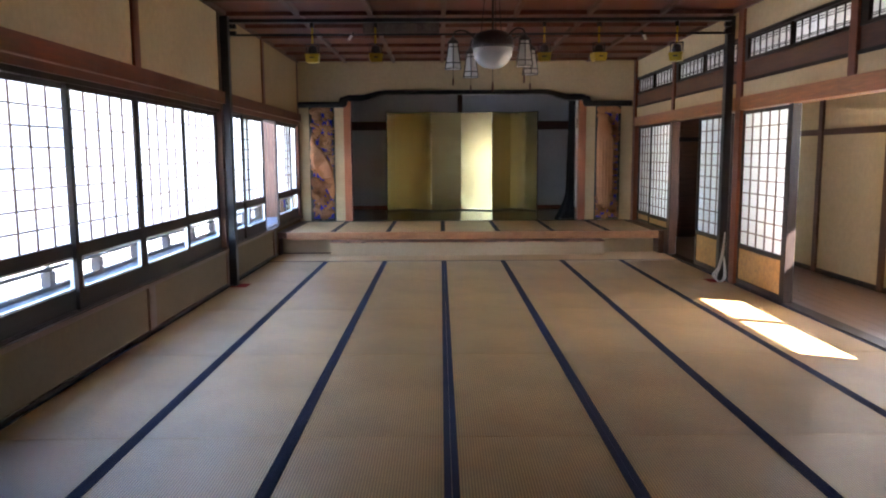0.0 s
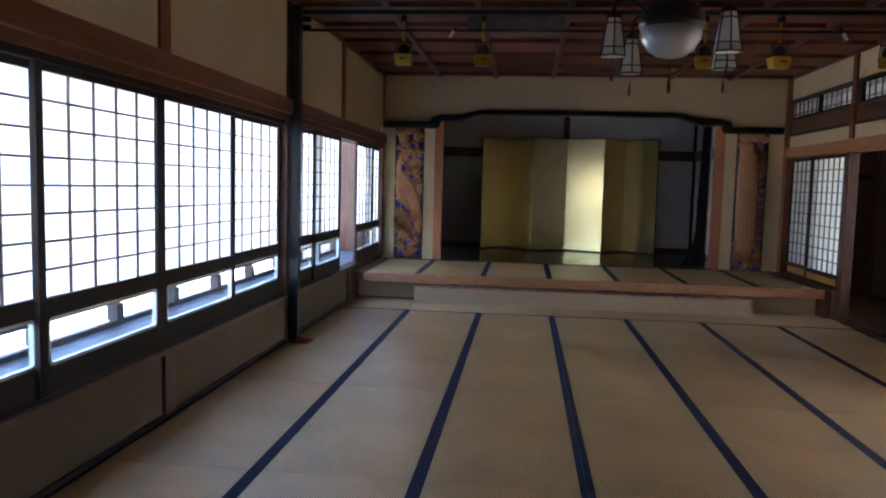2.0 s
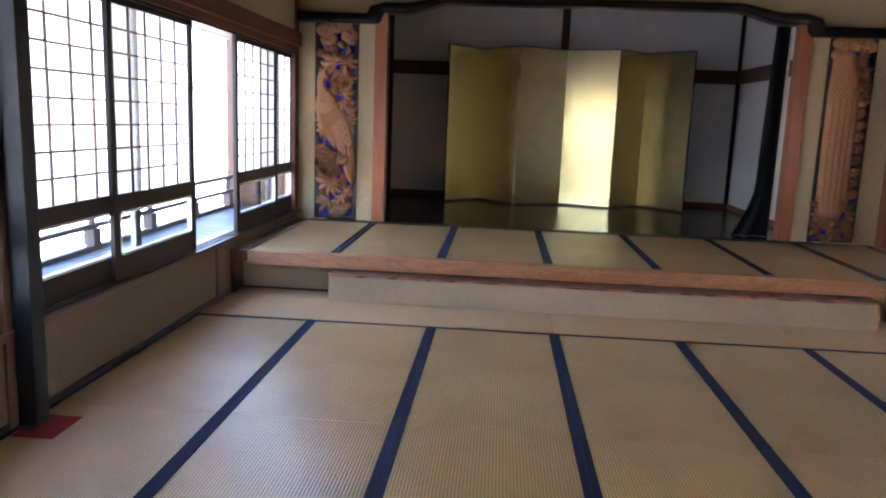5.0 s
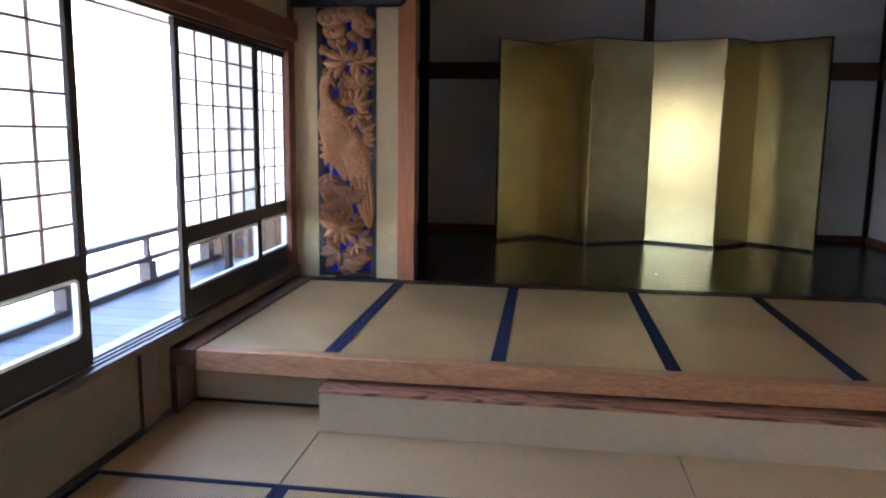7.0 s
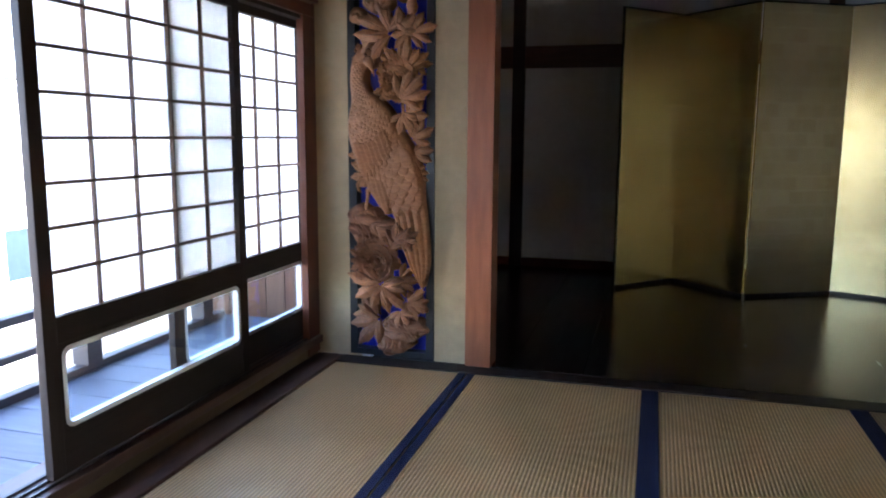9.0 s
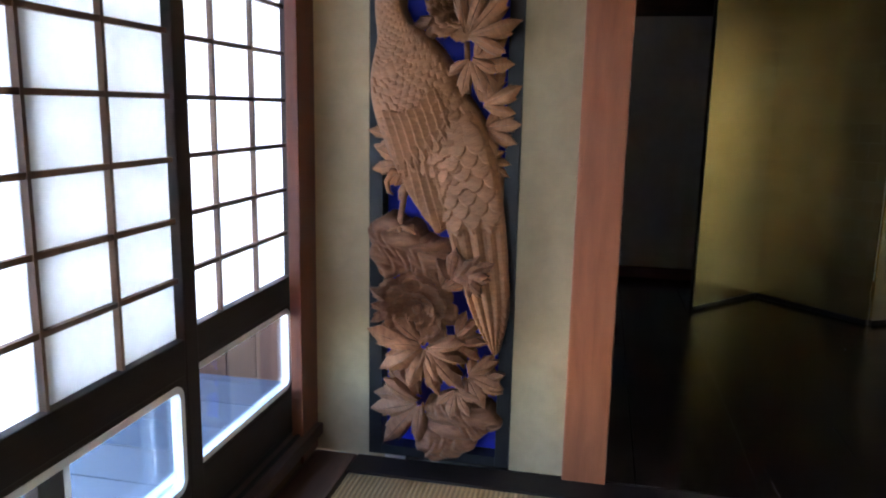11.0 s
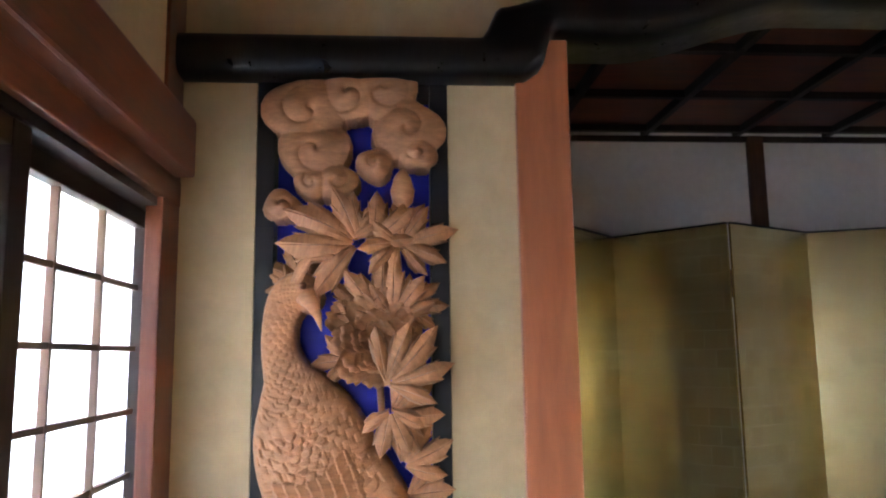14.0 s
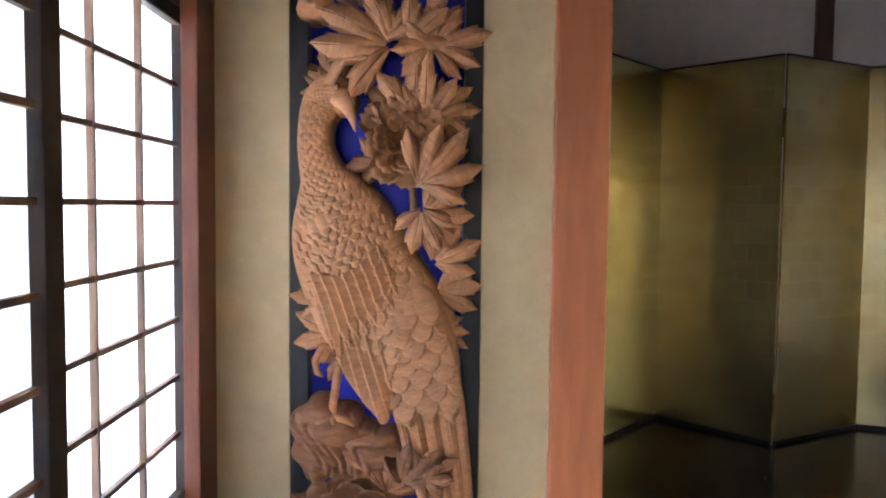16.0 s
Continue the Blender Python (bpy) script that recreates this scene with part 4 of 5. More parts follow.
def bird_height(u, v):
    neck = smooth_path([(0.126, 1.912, 0.040), (0.108, 1.925, 0.047), (0.082, 1.900, 0.047), (0.066, 1.850, 0.041), (0.066, 1.785, 0.043), (0.090, 1.71, 0.060), (0.118, 1.645, 0.098), (0.142, 1.57, 0.132), (0.172, 1.49, 0.142), (0.235, 1.38, 0.150), (0.300, 1.28, 0.118), (0.340, 1.20, 0.080)])
    q, s, t, r = near_path(u, v, neck)
    h = 0.010 + 0.062 * dome(q) ** 0.8 * np.clip(r / 0.11, 0.5, 1.05)
    size = np.clip((s - 0.02) / 0.4, 0.45, 1.0)
    f = np.where(s < 0.07, 0.5 * scales(s, t, 0.006, 0.012), np.where(s < 0.27, scales(s, t, 0.0125, 0.022), np.where(s < 0.46, scales(s, t, 0.0165, 0.029), scales(s, t, 0.027, 0.046))))
    h = h + 0.017 * size * f * np.clip((1 - q) * 6, 0, 1)
    h = h + 0.0007 * np.sin(t * 1100) * (s > 0.27)
    h = np.where(q < 1, h, -1)
    # folded wing laid over the flank
    wing = [(0.100, 1.600, 0.042), (0.155, 1.50, 0.092), (0.188, 1.38, 0.094), (0.214, 1.26, 0.064), (0.238, 1.150, 0.014)]
    qw, sw_, tw_, rw_ = near_path(u, v, smooth_path(wing))
    lane = np.mod(tw_ / 0.0245 + sw_ * 3.2, 1)
    hw = 0.060 + 0.016 * dome(qw) + 0.013 * lane ** 1.3 + 0.011 * (sw_ < 0.265 - 0.10 * np.abs(np.mod(tw_ / 0.0245 + sw_ * 3.2, 1) - 0.5) + 0.5 * tw_) + 0.0006 * np.sin(tw_ * 1400 + sw_ * 260)
    top = scales(sw_, tw_, 0.016, 0.027)
    hw = np.where(sw_ < 0.11, 0.060 + 0.018 * dome(qw) + 0.016 * top, hw)
    h = np.where((qw < 1) & (hw > h), hw, h)
    # tail: broad round feathers, then long plumes
    tail = [(0.290, 1.40, 0.080), (0.335, 1.22, 0.088), (0.368, 1.05, 0.078), (0.398, 0.90, 0.056), (0.420, 0.775, 0.012)]
    qt, st, tt, rt = near_path(u, v, smooth_path(tail))
    plume = np.abs(np.mod(tt / rt * 2.2 + 0.5, 1) - 0.5) * 2
    barb = np.abs(np.mod(tt / rt * 8.8, 1) - 0.5)
    ht = 0.026 + 0.030 * dome(qt) + 0.020 * (1 - plume ** 2) - 0.007 * barb
    big = 0.052 + 0.022 * dome(qt) + 0.026 * scales(st, tt, 0.036, 0.056) - 0.003 * np.abs(np.sin(tt * 620))
    blend = np.clip((0.285 - st - 0.03 * np.abs(np.sin(tt * 60))) / 0.02, 0, 1)
    ht = ht + (big - ht) * blend
    return np.where((qt < 1) & (ht > h), ht, h)


def cloud_height(swirls):
    def height(u, v):
        h = np.full(u.shape, -1.0)
        for cx, cy, r, turn in swirls:
            d, a = np.hypot((u - cx), (v - cy) * 1.15), np.arctan2(v - cy, u - cx)
            edge = r * (1 + 0.10 * np.sin(3 * a + cx * 40))
            band = np.mod(d / r * 1.15 + turn * a / (2 * math.pi) + cx * 7, 1)
            k = 0.014 + 0.022 * dome(d / edge) + 0.018 * np.sqrt(np.clip(4 * band * (1 - band), 0, 1)) * np.clip(1.15 - d / edge, 0, 1)
            h = np.where(d < edge, np.maximum(h, k), h)
        return h
    return height


def rock_height(cx, cy, rx, ry):
    def height(u, v):
        a = np.arctan2((v - cy) / ry, (u - cx) / rx)
        d = np.hypot((u - cx) / rx, (v - cy) / ry) / (1 + 0.10 * np.sin(3 * a + 1) + 0.06 * np.sin(7 * a + 2))
        w1 = np.sin(u * 31 + 2.3 * np.sin(v * 23) + cx * 50)
        w2 = np.sin(u * 83 + v * 61 + 3 * w1)
        folds_ = np.abs(np.sin(u * 40 - v * 26 + 1.4 * w1 + 0.8 * w2)) ** 0.7
        h = 0.008 + 0.050 * dome(d) ** 0.7 + 0.016 * folds_ + 0.003 * w2
        return np.where(d < 1, h, -1)
    return height


LEAF_EDGE = ((-1.0, 0.58), (-0.84, 0.71), (-0.66, 0.86), (-0.56, 0.81), (-0.30, 0.92), (-0.055, 1.02), (0.0, 1.06), (0.055, 1.02), (0.30, 0.92), (0.56, 0.81), (0.66, 0.86), (0.84, 0.71))


def carved_leaf(rng, size, n=3, spread=66):
    """A broad fan-shaped leaf of pointed lobes, each with a cut midrib and a nick in its edges."""
    bm = bmesh.new()
    wide = 2 * spread / n
    ns = 7
    cols = []
    for i in range(n):
        mid = -spread + wide * (i + 0.5)
        k0 = abs(mid) / spread
        ln = size * (1.04 - 0.34 * k0) * rng.uniform(0.90, 1.06)
        tilt = rng.uniform(-0.07, 0.07) * size
        raise_ = rng.uniform(0.0, 0.05) * size
        bend = rng.uniform(-7, 7)
        edge = LEAF_EDGE + (((1.0, 0.60),) if i == n - 1 else ())
        for k, r in edge:
            col = []
            for a in range(ns):
                t = (a + 0.6) / (ns - 0.4)
                ang = radians(mid + k * wide / 2 + bend * t * (1 - k * k))
                rad = ln * r * t if abs(k) < 1 else size * 0.58 * (1.04 - 0.34 * abs(mid + k * wide / 2) / spread) * t
                q = abs(k)
                h = size * (0.16 * math.sin(math.pi * 0.62 * t) + 0.055 * t * (1 - q ** 2) - 0.15 * t ** 3 - 0.03 * t * q ** 4)
                h += (tilt * k + raise_ * (1 - q)) * t
                if q < 0.03:
                    h -= size * 0.048 * min(t * 3, 1) * (1.05 - t * 0.6)
                h += size * 0.006 * math.sin(t * 19 - q * 6) * (1 - q) * t
                col.append(bm.verts.new((math.sin(ang) * rad, -h, math.cos(ang) * rad)))
            cols.append(col)
    for c in range(len(cols) - 1):
        for a in range(ns - 1):
            bm.faces.new((cols[c][a], cols[c + 1][a], cols[c + 1][a + 1], cols[c][a + 1]))
    # a rim down to the board, so that the leaf is a solid piece
    rim = list(cols[0]) + [c[-1] for c in cols[1:-1]] + list(reversed(cols[-1]))
    low = [bm.verts.new((v.co.x * 0.96, v.co.y + 0.022, v.co.z * 0.96)) for v in rim]
    for k in range(len(rim) - 1):
        bm.faces.new((rim[k], rim[k + 1], low[k + 1], low[k]))
    bmesh.ops.recalc_face_normals(bm, faces=bm.faces)
    for e in bm.edges:
        if len(e.link_faces) == 2 and e.calc_face_angle(0) > 0.6:
            e.smooth = False
    return bm


def petal(bm, ang, r0, r1, wd, lift, cup, rng):
    ns, nt = 6, 8
    grid = []
    for i in range(ns):
        s = i / (ns - 1)
        row = []
        for j in range(nt):
            q = (j / (nt - 1)) * 2 - 1
            w = wd * (0.35 + 0.75 * math.sin(math.pi * (0.15 + 0.62 * s)))
            rad = r0 + (r1 - r0) * s - 0.12 * (r1 - r0) * q * q + (0.05 * (r1 - r0) * math.sin(q * 9 + ang * 3) if i == ns - 1 else 0)
            x, y = q * w, rad
            h = lift + cup * 1.5 * s ** 1.6 + cup * 0.35 * q * q * s + 0.010 * s * math.sin(q * 9 + ang * 3)
            row.append(bm.verts.new((x * math.cos(ang) + y * math.sin(ang), -h, -x * math.sin(ang) + y * math.cos(ang))))
        grid.append(row)
    for i in range(ns - 1):
        for j in range(nt - 1):
            bm.faces.new((grid[i][j], grid[i][j + 1], grid[i + 1][j + 1], grid[i + 1][j]))
    low = [bm.verts.new((v.co.x, v.co.y + 0.007, v.co.z)) for v in grid[-1]]
    for k in range(nt - 1):
        bm.faces.new((grid[-1][k], grid[-1][k + 1], low[k + 1], low[k]))


def carved_peony(rng, r, material, parent, at):
    """A peony: a rough heart with each petal a piece of its own round it."""
    core = bmesh.new()
    bmesh.ops.create_uvsphere(core, u_segments=20, v_segments=12, radius=r * 0.13)
    for v in core.verts:
        v.co *= 1 + 0.18 * noise.noise(v.co * 90 / r * 0.12)
    bmesh.ops.translate(core, verts=core.verts, vec=(0, -0.026, 0))
    o = part("peony", core, material, parent, "carved open peony blossom", smooth=True)
    o.location = at
    for n, a, b, w, lift, cup in ((9, 0.35, 1.0, 0.30, 0.004, 0.018), (8, 0.25, 0.80, 0.27, 0.010, 0.026), (6, 0.12, 0.56, 0.22, 0.014, 0.030), (5, 0.04, 0.34, 0.16, 0.016, 0.026)):
        off = rng.uniform(0, 6)
        for i in range(n):
            bm = bmesh.new()
            petal(bm, off + 2 * math.pi * i / n + rng.uniform(-0.16, 0.16), a * r, b * r * rng.uniform(0.86, 1.08), w * r, lift + rng.uniform(-0.003, 0.005), cup * rng.uniform(0.8, 1.25), rng)
            part("petal", bm, material, o, smooth=True)


def place_leaves(parent, rng, material, rows):
    for u, v, size, ang, h in rows:
        o = part("carved_leaf", carved_leaf(rng, size * 0.95, rng.choice((4, 4, 5)), rng.uniform(72, 84)), material, parent, smooth=True)
        o.matrix_basis = Matrix.Translation((min(max(u, 0.095), 0.360), 0.012 - 1.7 * h, v)) @ Matrix.Rotation(radians(ang), 4, 'Y') @ Matrix.Rotation(radians(rng.uniform(-15, 15)), 4, 'X')


def panel_base(name, label, x0):
    t = thing(name, label, "carving", "carved stage panels", m=pose(x0, YP, 0))
    w = PX1 - PX0
    part("backing", slab(0.002, w - 0.002, 0.060, 0.075, 0.372, 2.455), blue_back, t, "ultramarine blue backing board")
    part("frame_strip", slab(0.002, 0.046, -0.004, 0.059, 0.372, 2.455, 0.002), black_board, t)
    part("frame_strip", slab(w - 0.046, w - 0.002, -0.004, 0.059, 0.372, 2.455, 0.002), black_board, t)
    part("frame_strip", slab(0.046, w - 0.046, -0.003, 0.059, 0.372, 0.405, 0.002), black_board, t)
    part("frame_strip", slab(0.046, w - 0.046, -0.003, 0.059, 2.41, 2.455, 0.002), black_board, t)
    return t


rng = random.Random(5)
pan = panel_base("carved_panel", "carved cedar relief of a long-tailed bird among peonies", PX0)
relief_part("bird_relief", relief(bird_height, 0.0, 0.47, 0.76, 1.98, 0.0023), carved, pan, "carved bird with scaled plumage and long tail")
part("beak", tube([(0.128, -0.050, 1.912), (0.146, -0.058, 1.888), (0.158, -0.058, 1.862), (0.166, -0.052, 1.828)], [0.026, 0.018, 0.010, 0.0015], 12), carved, pan, smooth=True)
bm = bmesh.new()
bmesh.ops.create_uvsphere(bm, u_segments=12, v_segments=8, radius=0.0085, matrix=Matrix.Translation((0.124, -0.066, 1.932)))
part("eye", bm, carved_dark, pan, smooth=True)
for i in range(5):
    k = i / 4
    part("crest_plume", tube([(0.100 + 0.008 * k, -0.050, 1.940), (0.118 + 0.02 * k, -0.052, 1.985 + 0.01 * k), (0.155 + 0.035 * k, -0.050, 2.018 - 0.004 * i), (0.20 + 0.035 * k, -0.044, 2.020 - 0.016 * i)], [0.008, 0.008, 0.0075, 0.003], 7), carved, pan, smooth=True)
part("leg", tube([(0.135, -0.03, 1.32), (0.122, -0.035, 1.24), (0.112, -0.04, 1.165), (0.118, -0.045, 1.14)], [0.014, 0.010, 0.010, 0.013], 8), carved, pan, smooth=True)
for dx in (-0.045, 0.0, 0.05):
    part("toe", tube([(0.116, -0.05, 1.148), (0.116 + dx * 0.6, -0.060, 1.142), (0.116 + dx, -0.056, 1.128)], [0.009, 0.008, 0.003], 7), carved, pan, smooth=True)
part("raised_foot", tube([(0.125, -0.03, 1.31), (0.088, -0.05, 1.318), (0.072, -0.055, 1.285), (0.078, -0.052, 1.255), (0.090, -0.045, 1.245)], [0.012, 0.010, 0.009, 0.008, 0.003], 8), carved, pan, smooth=True)
relief_part("cloud", relief(cloud_height([(0.125, 2.365, 0.105, 1), (0.365, 2.322, 0.092, -1), (0.145, 2.262, 0.088, -1), (0.395, 2.262, 0.048, 1), (0.22, 2.405, 0.080, 1), (0.31, 2.415, 0.085, -1), (0.290, 2.235, 0.045, 1), (0.195, 2.190, 0.052, -1), (0.065, 2.130, 0.045, 1), (0.14, 2.185, 0.045, 1)]), 0.0, 0.47, 2.05, 2.45, 0.003), carved, pan, "carved curling clouds")
relief_part("rock", relief(rock_height(0.095, 1.085, 0.092, 0.098), 0.0, 0.24, 0.95, 1.22, 0.003), carved_dark, pan, "carved rock perch")
relief_part("rock", relief(rock_height(0.20, 1.055, 0.085, 0.062), 0.08, 0.32, 0.95, 1.16, 0.003), carved_dark, pan)
for u, v, r, m in ((0.295, 1.815, 0.122, carved), (0.170, 0.890, 0.128, carved_dark)):
    carved_peony(rng, r, m, pan, (u, -0.012, v))
part("bud", lathe([(0.004, -0.05), (0.024, -0.03), (0.030, 0.0), (0.020, 0.035), (0.003, 0.058)], 12), carved, pan, smooth=True).location = (0.355, -0.02, 2.165)
place_leaves(pan, rng, carved, [
    (0.250, 2.035, 0.205, -78, 0.024), (0.235, 2.045, 0.120, 2, 0.030), (0.285, 2.040, 0.125, 30, 0.024), (0.345, 2.035, 0.115, -112, 0.030),
    (0.345, 2.030, 0.140, 72, 0.024), (0.350, 2.045, 0.120, 14, 0.020), (0.125, 1.950, 0.120, -50, 0.008), (0.100, 1.930, 0.095, -92, 0.008),
    (0.300, 1.850, 0.145, -52, 0.014), (0.300, 1.860, 0.150, -14, 0.020), (0.330, 1.860, 0.140, 22, 0.024), (0.360, 1.880, 0.115, 66, 0.024),
    (0.315, 1.705, 0.170, 48, 0.062), (0.235, 1.760, 0.105, -72, 0.012), (0.330, 1.640, 0.135, 78, 0.026), (0.325, 1.650, 0.115, 176, 0.052),
    (0.350, 1.520, 0.135, 52, 0.022), (0.365, 1.450, 0.120, 98, 0.014), (0.375, 1.360, 0.100, 128, 0.010),
    (0.105, 1.420, 0.115, -62, 0.010), (0.120, 1.345, 0.130, -88, 0.014), (0.140, 1.300, 0.090, -128, 0.012)])
place_leaves(pan, rng, carved_dark, [
    (0.245, 0.960, 0.120, 26, 0.030), (0.285, 1.000, 0.110, 22, 0.060), (0.320, 1.010, 0.105, 62, 0.066), (0.330, 1.020, 0.085, 110, 0.066),
    (0.095, 0.890, 0.115, -40, 0.016), (0.090, 0.870, 0.095, -90, 0.014), (0.290, 0.800, 0.115, 74, 0.022), (0.285, 0.790, 0.110, 116, 0.030),
    (0.195, 0.775, 0.185, -100, 0.034), (0.200, 0.780, 0.165, -146, 0.044), (0.205, 0.775, 0.170, 138, 0.050), (0.350, 0.660, 0.125, 50, 0.024),
    (0.330, 0.690, 0.140, 126, 0.030), (0.300, 0.640, 0.110, 172, 0.034),
    (0.180, 0.595, 0.175, -72, 0.024), (0.190, 0.590, 0.200, -122, 0.036)])
relief_part("rock", relief(rock_height(0.310, 0.530, 0.120, 0.072), 0.14, 0.46, 0.43, 0.63, 0.003), carved_dark, pan, "carved grey-brown rock")
relief_part("rock", relief(rock_height(0.255, 0.450, 0.098, 0.058), 0.12, 0.40, 0.37, 0.53, 0.003), carved_dark, pan)
for pts in ([(0.30, 1.70), (0.305, 1.62), (0.31, 1.55)], [(0.345, 2.12), (0.34, 2.02), (0.32, 1.92)], [(0.33, 1.71), (0.335, 1.64)], [(0.24, 1.00), (0.22, 0.93)]):
    part("stem", tube([(a, -0.006, b) for a, b in pts], 0.0085, 8), carved, pan, smooth=True)


def far_height(u, v):
    body = smooth_path([(0.17, 2.20, 0.12), (0.18, 1.95, 0.145), (0.19, 1.65, 0.155), (0.185, 1.30, 0.150), (0.19, 1.00, 0.150), (0.19, 0.78, 0.140), (0.20, 0.62, 0.09)])
    q, s, t, r = near_path(u, v, body)
    plume = np.abs(np.mod(t / r * 2.5 + 0.5, 1) - 0.5) * 2
    h = 0.020 + 0.045 * dome(q) + np.where(s < 0.35, 0.010 * scales(s, t, 0.03, 0.045), 0.006 * (1 - plume ** 2))
    return np.where(q < 1, h, -1)


pan2 = panel_base("carved_panel", "carved cedar relief of trailing plumage among peonies", 2 * CX - PX1)
relief_part("plumage_relief", relief(far_height, 0.0, 0.47, 0.40, 2.36, 0.004), carved, pan2, "carved trailing plumage")
relief_part("cloud", relief(cloud_height([(0.12, 2.39, 0.09, 1), (0.26, 2.40, 0.09, -1), (0.38, 2.37, 0.085, 1), (0.09, 2.29, 0.07, -1)]), 0.0, 0.47, 2.2, 2.45, 0.004), carved, pan2, "carved curling clouds")
for k in range(9):
    v = 1.83 - 0.118 * k
    relief_part("rock", relief(rock_height(0.388 - 0.012 * (k % 2), v, 0.050 - 0.010 * (k % 3 == 1), 0.052), 0.30, 0.47, v - 0.08, v + 0.08, 0.004), carved_dark, pan2)
for u, v, r in ((0.270, 2.19, 0.085), (0.345, 2.05, 0.075), (0.17, 0.60, 0.10), (0.33, 0.56, 0.085)):
    carved_peony(rng, r, carved_dark, pan2, (u, -0.03, v))
place_leaves(pan2, rng, carved_dark, [
    (0.30, 2.26, 0.12, 60, 0.02), (0.34, 2.12, 0.12, 95, 0.02), (0.22, 2.08, 0.11, -150, 0.03), (0.30, 1.98, 0.13, 150, 0.03), (0.35, 1.95, 0.11, 60, 0.02),
    (0.36, 1.90, 0.10, 130, 0.02), (0.11, 0.76, 0.14, -60, 0.02), (0.28, 0.74, 0.14, 60, 0.03), (0.34, 0.66, 0.13, 110, 0.02), (0.12, 0.66, 0.13, -110, 0.02),
    (0.12, 0.52, 0.14, -100, 0.02), (0.25, 0.52, 0.14, 170, 0.03), (0.36, 0.48, 0.12, 100, 0.02), (0.20, 0.46, 0.12, -170, 0.02)])

# ---- steel bracing frame across the hall ----
fr = thing("steel_frame", "black steel bracing frame across the hall", "frame")
FY = 8.98
for x, y in ((XL + 0.066, 8.90), (XR - 0.08, 9.06)):
    part("column", slab(x - 0.045, x + 0.045, y - 0.05, y + 0.05, 0.012, 3.20, 0.004), steel_black, fr)
    part("base_plate", slab(x - 0.045, x + 0.045, y - 0.08, y + 0.08, 0.0035, 0.012), steel_black, fr)
part("top_chord", slab(XL + 0.1, XR - 0.1, FY - 0.045, FY + 0.045, 3.135, 3.175, 0.004), steel_black, fr)
part("lower_rod", tube([(XL + 0.1, FY, 2.995), (XR - 0.1, FY, 2.995)], 0.014, 10), steel_black, fr, smooth=True)
for x in (XL + 0.10, XR - 0.18):
    for z in (2.99, 3.07):
        part("bracket", slab(x, x + 0.08, FY - 0.03, FY + 0.03, z, z + 0.05, 0.006), steel_black, fr)
for x, FYP in ((XL + 0.066, 8.90), (XR - 0.08, 9.06)):
    s = 1 if x < 0 else -1
    rc = thing("red_mat", "small red felt pad under the steel post", "mat", "red pads")
    part("pad", slab(x - 0.10 + 0.08 * s, x + 0.10 + 0.08 * s, FYP - 0.16, FYP + 0.10, 0.0026, 0.0034), red_cloth, rc)

cb = thing("cable", "loose pale cables looped beside the post", "cable")
for k in range(3):
    pts = [(XR - 0.10 - 0.012 * k, FY - 0.07 - 0.02 * k, 0.62 - 0.05 * k), (XR - 0.115 - 0.01 * k, FY - 0.10, 0.40), (XR - 0.16 - 0.012 * k, FY - 0.12, 0.20), (XR - 0.20 - 0.02 * k, FY - 0.10, 0.06 + 0.02 * k), (XR - 0.15, FY - 0.10, 0.014), (XR - 0.11, FY - 0.12 - 0.03 * k, 0.09), (XR - 0.105, FY - 0.09, 0.32)]
    part("cord", tube(smooth_path(pts, 5), 0.008, 6), cable_white, cb, smooth=True)


# ---- brass stage lamps on the frame ----
def brass_lamp(m):
    t = thing("stage_lamp", "small brass box lamp hung from the frame", "lamp", "brass lamps", m=m)
    part("stem", tube([(0, 0, 0.05), (0, 0, -0.16)], 0.012, 8), brass, t)
    part("clamp", slab(-0.022, 0.022, -0.03, 0.03, 0.03, 0.085, 0.004), iron, t)
    for s in (-1, 1):
        part("yoke_arm", slab(s * 0.072 - 0.004, s * 0.072 + 0.004, -0.015, 0.015, -0.30, -0.155, 0.002), iron, t)
    part("yoke", slab(-0.076, 0.076, -0.015, 0.015, -0.165, -0.155, 0.002), iron, t)
    part("back_housing", lathe([(0.052, -0.275), (0.058, -0.24), (0.045, -0.19), (0.02, -0.175)], 16), iron, t, smooth=True)
    bm = bmesh.new()
    a = [bm.verts.new((sx * 0.085, sy * 0.075, -0.275)) for sx, sy in ((-1, -1), (1, -1), (1, 1), (-1, 1))]
    b = [bm.verts.new((sx * 0.07, sy * 0.062, -0.375)) for sx, sy in ((-1, -1), (1, -1), (1, 1), (-1, 1))]
    for i in range(4):
        bm.faces.new((a[i], a[(i + 1) % 4], b[(i + 1) % 4], b[i]))
    bm.faces.new(a)
    bm.faces.new(b[::-1])
    bmesh.ops.bevel(bm, geom=list(bm.edges), offset=0.006, segments=2, affect='EDGES')
    bx = part("lamp_box", bm, brass, t, "polished brass box")
    part("slot", slab(-0.026, 0.026, -0.078, -0.069, -0.325, -0.312), iron, bx)
    return t


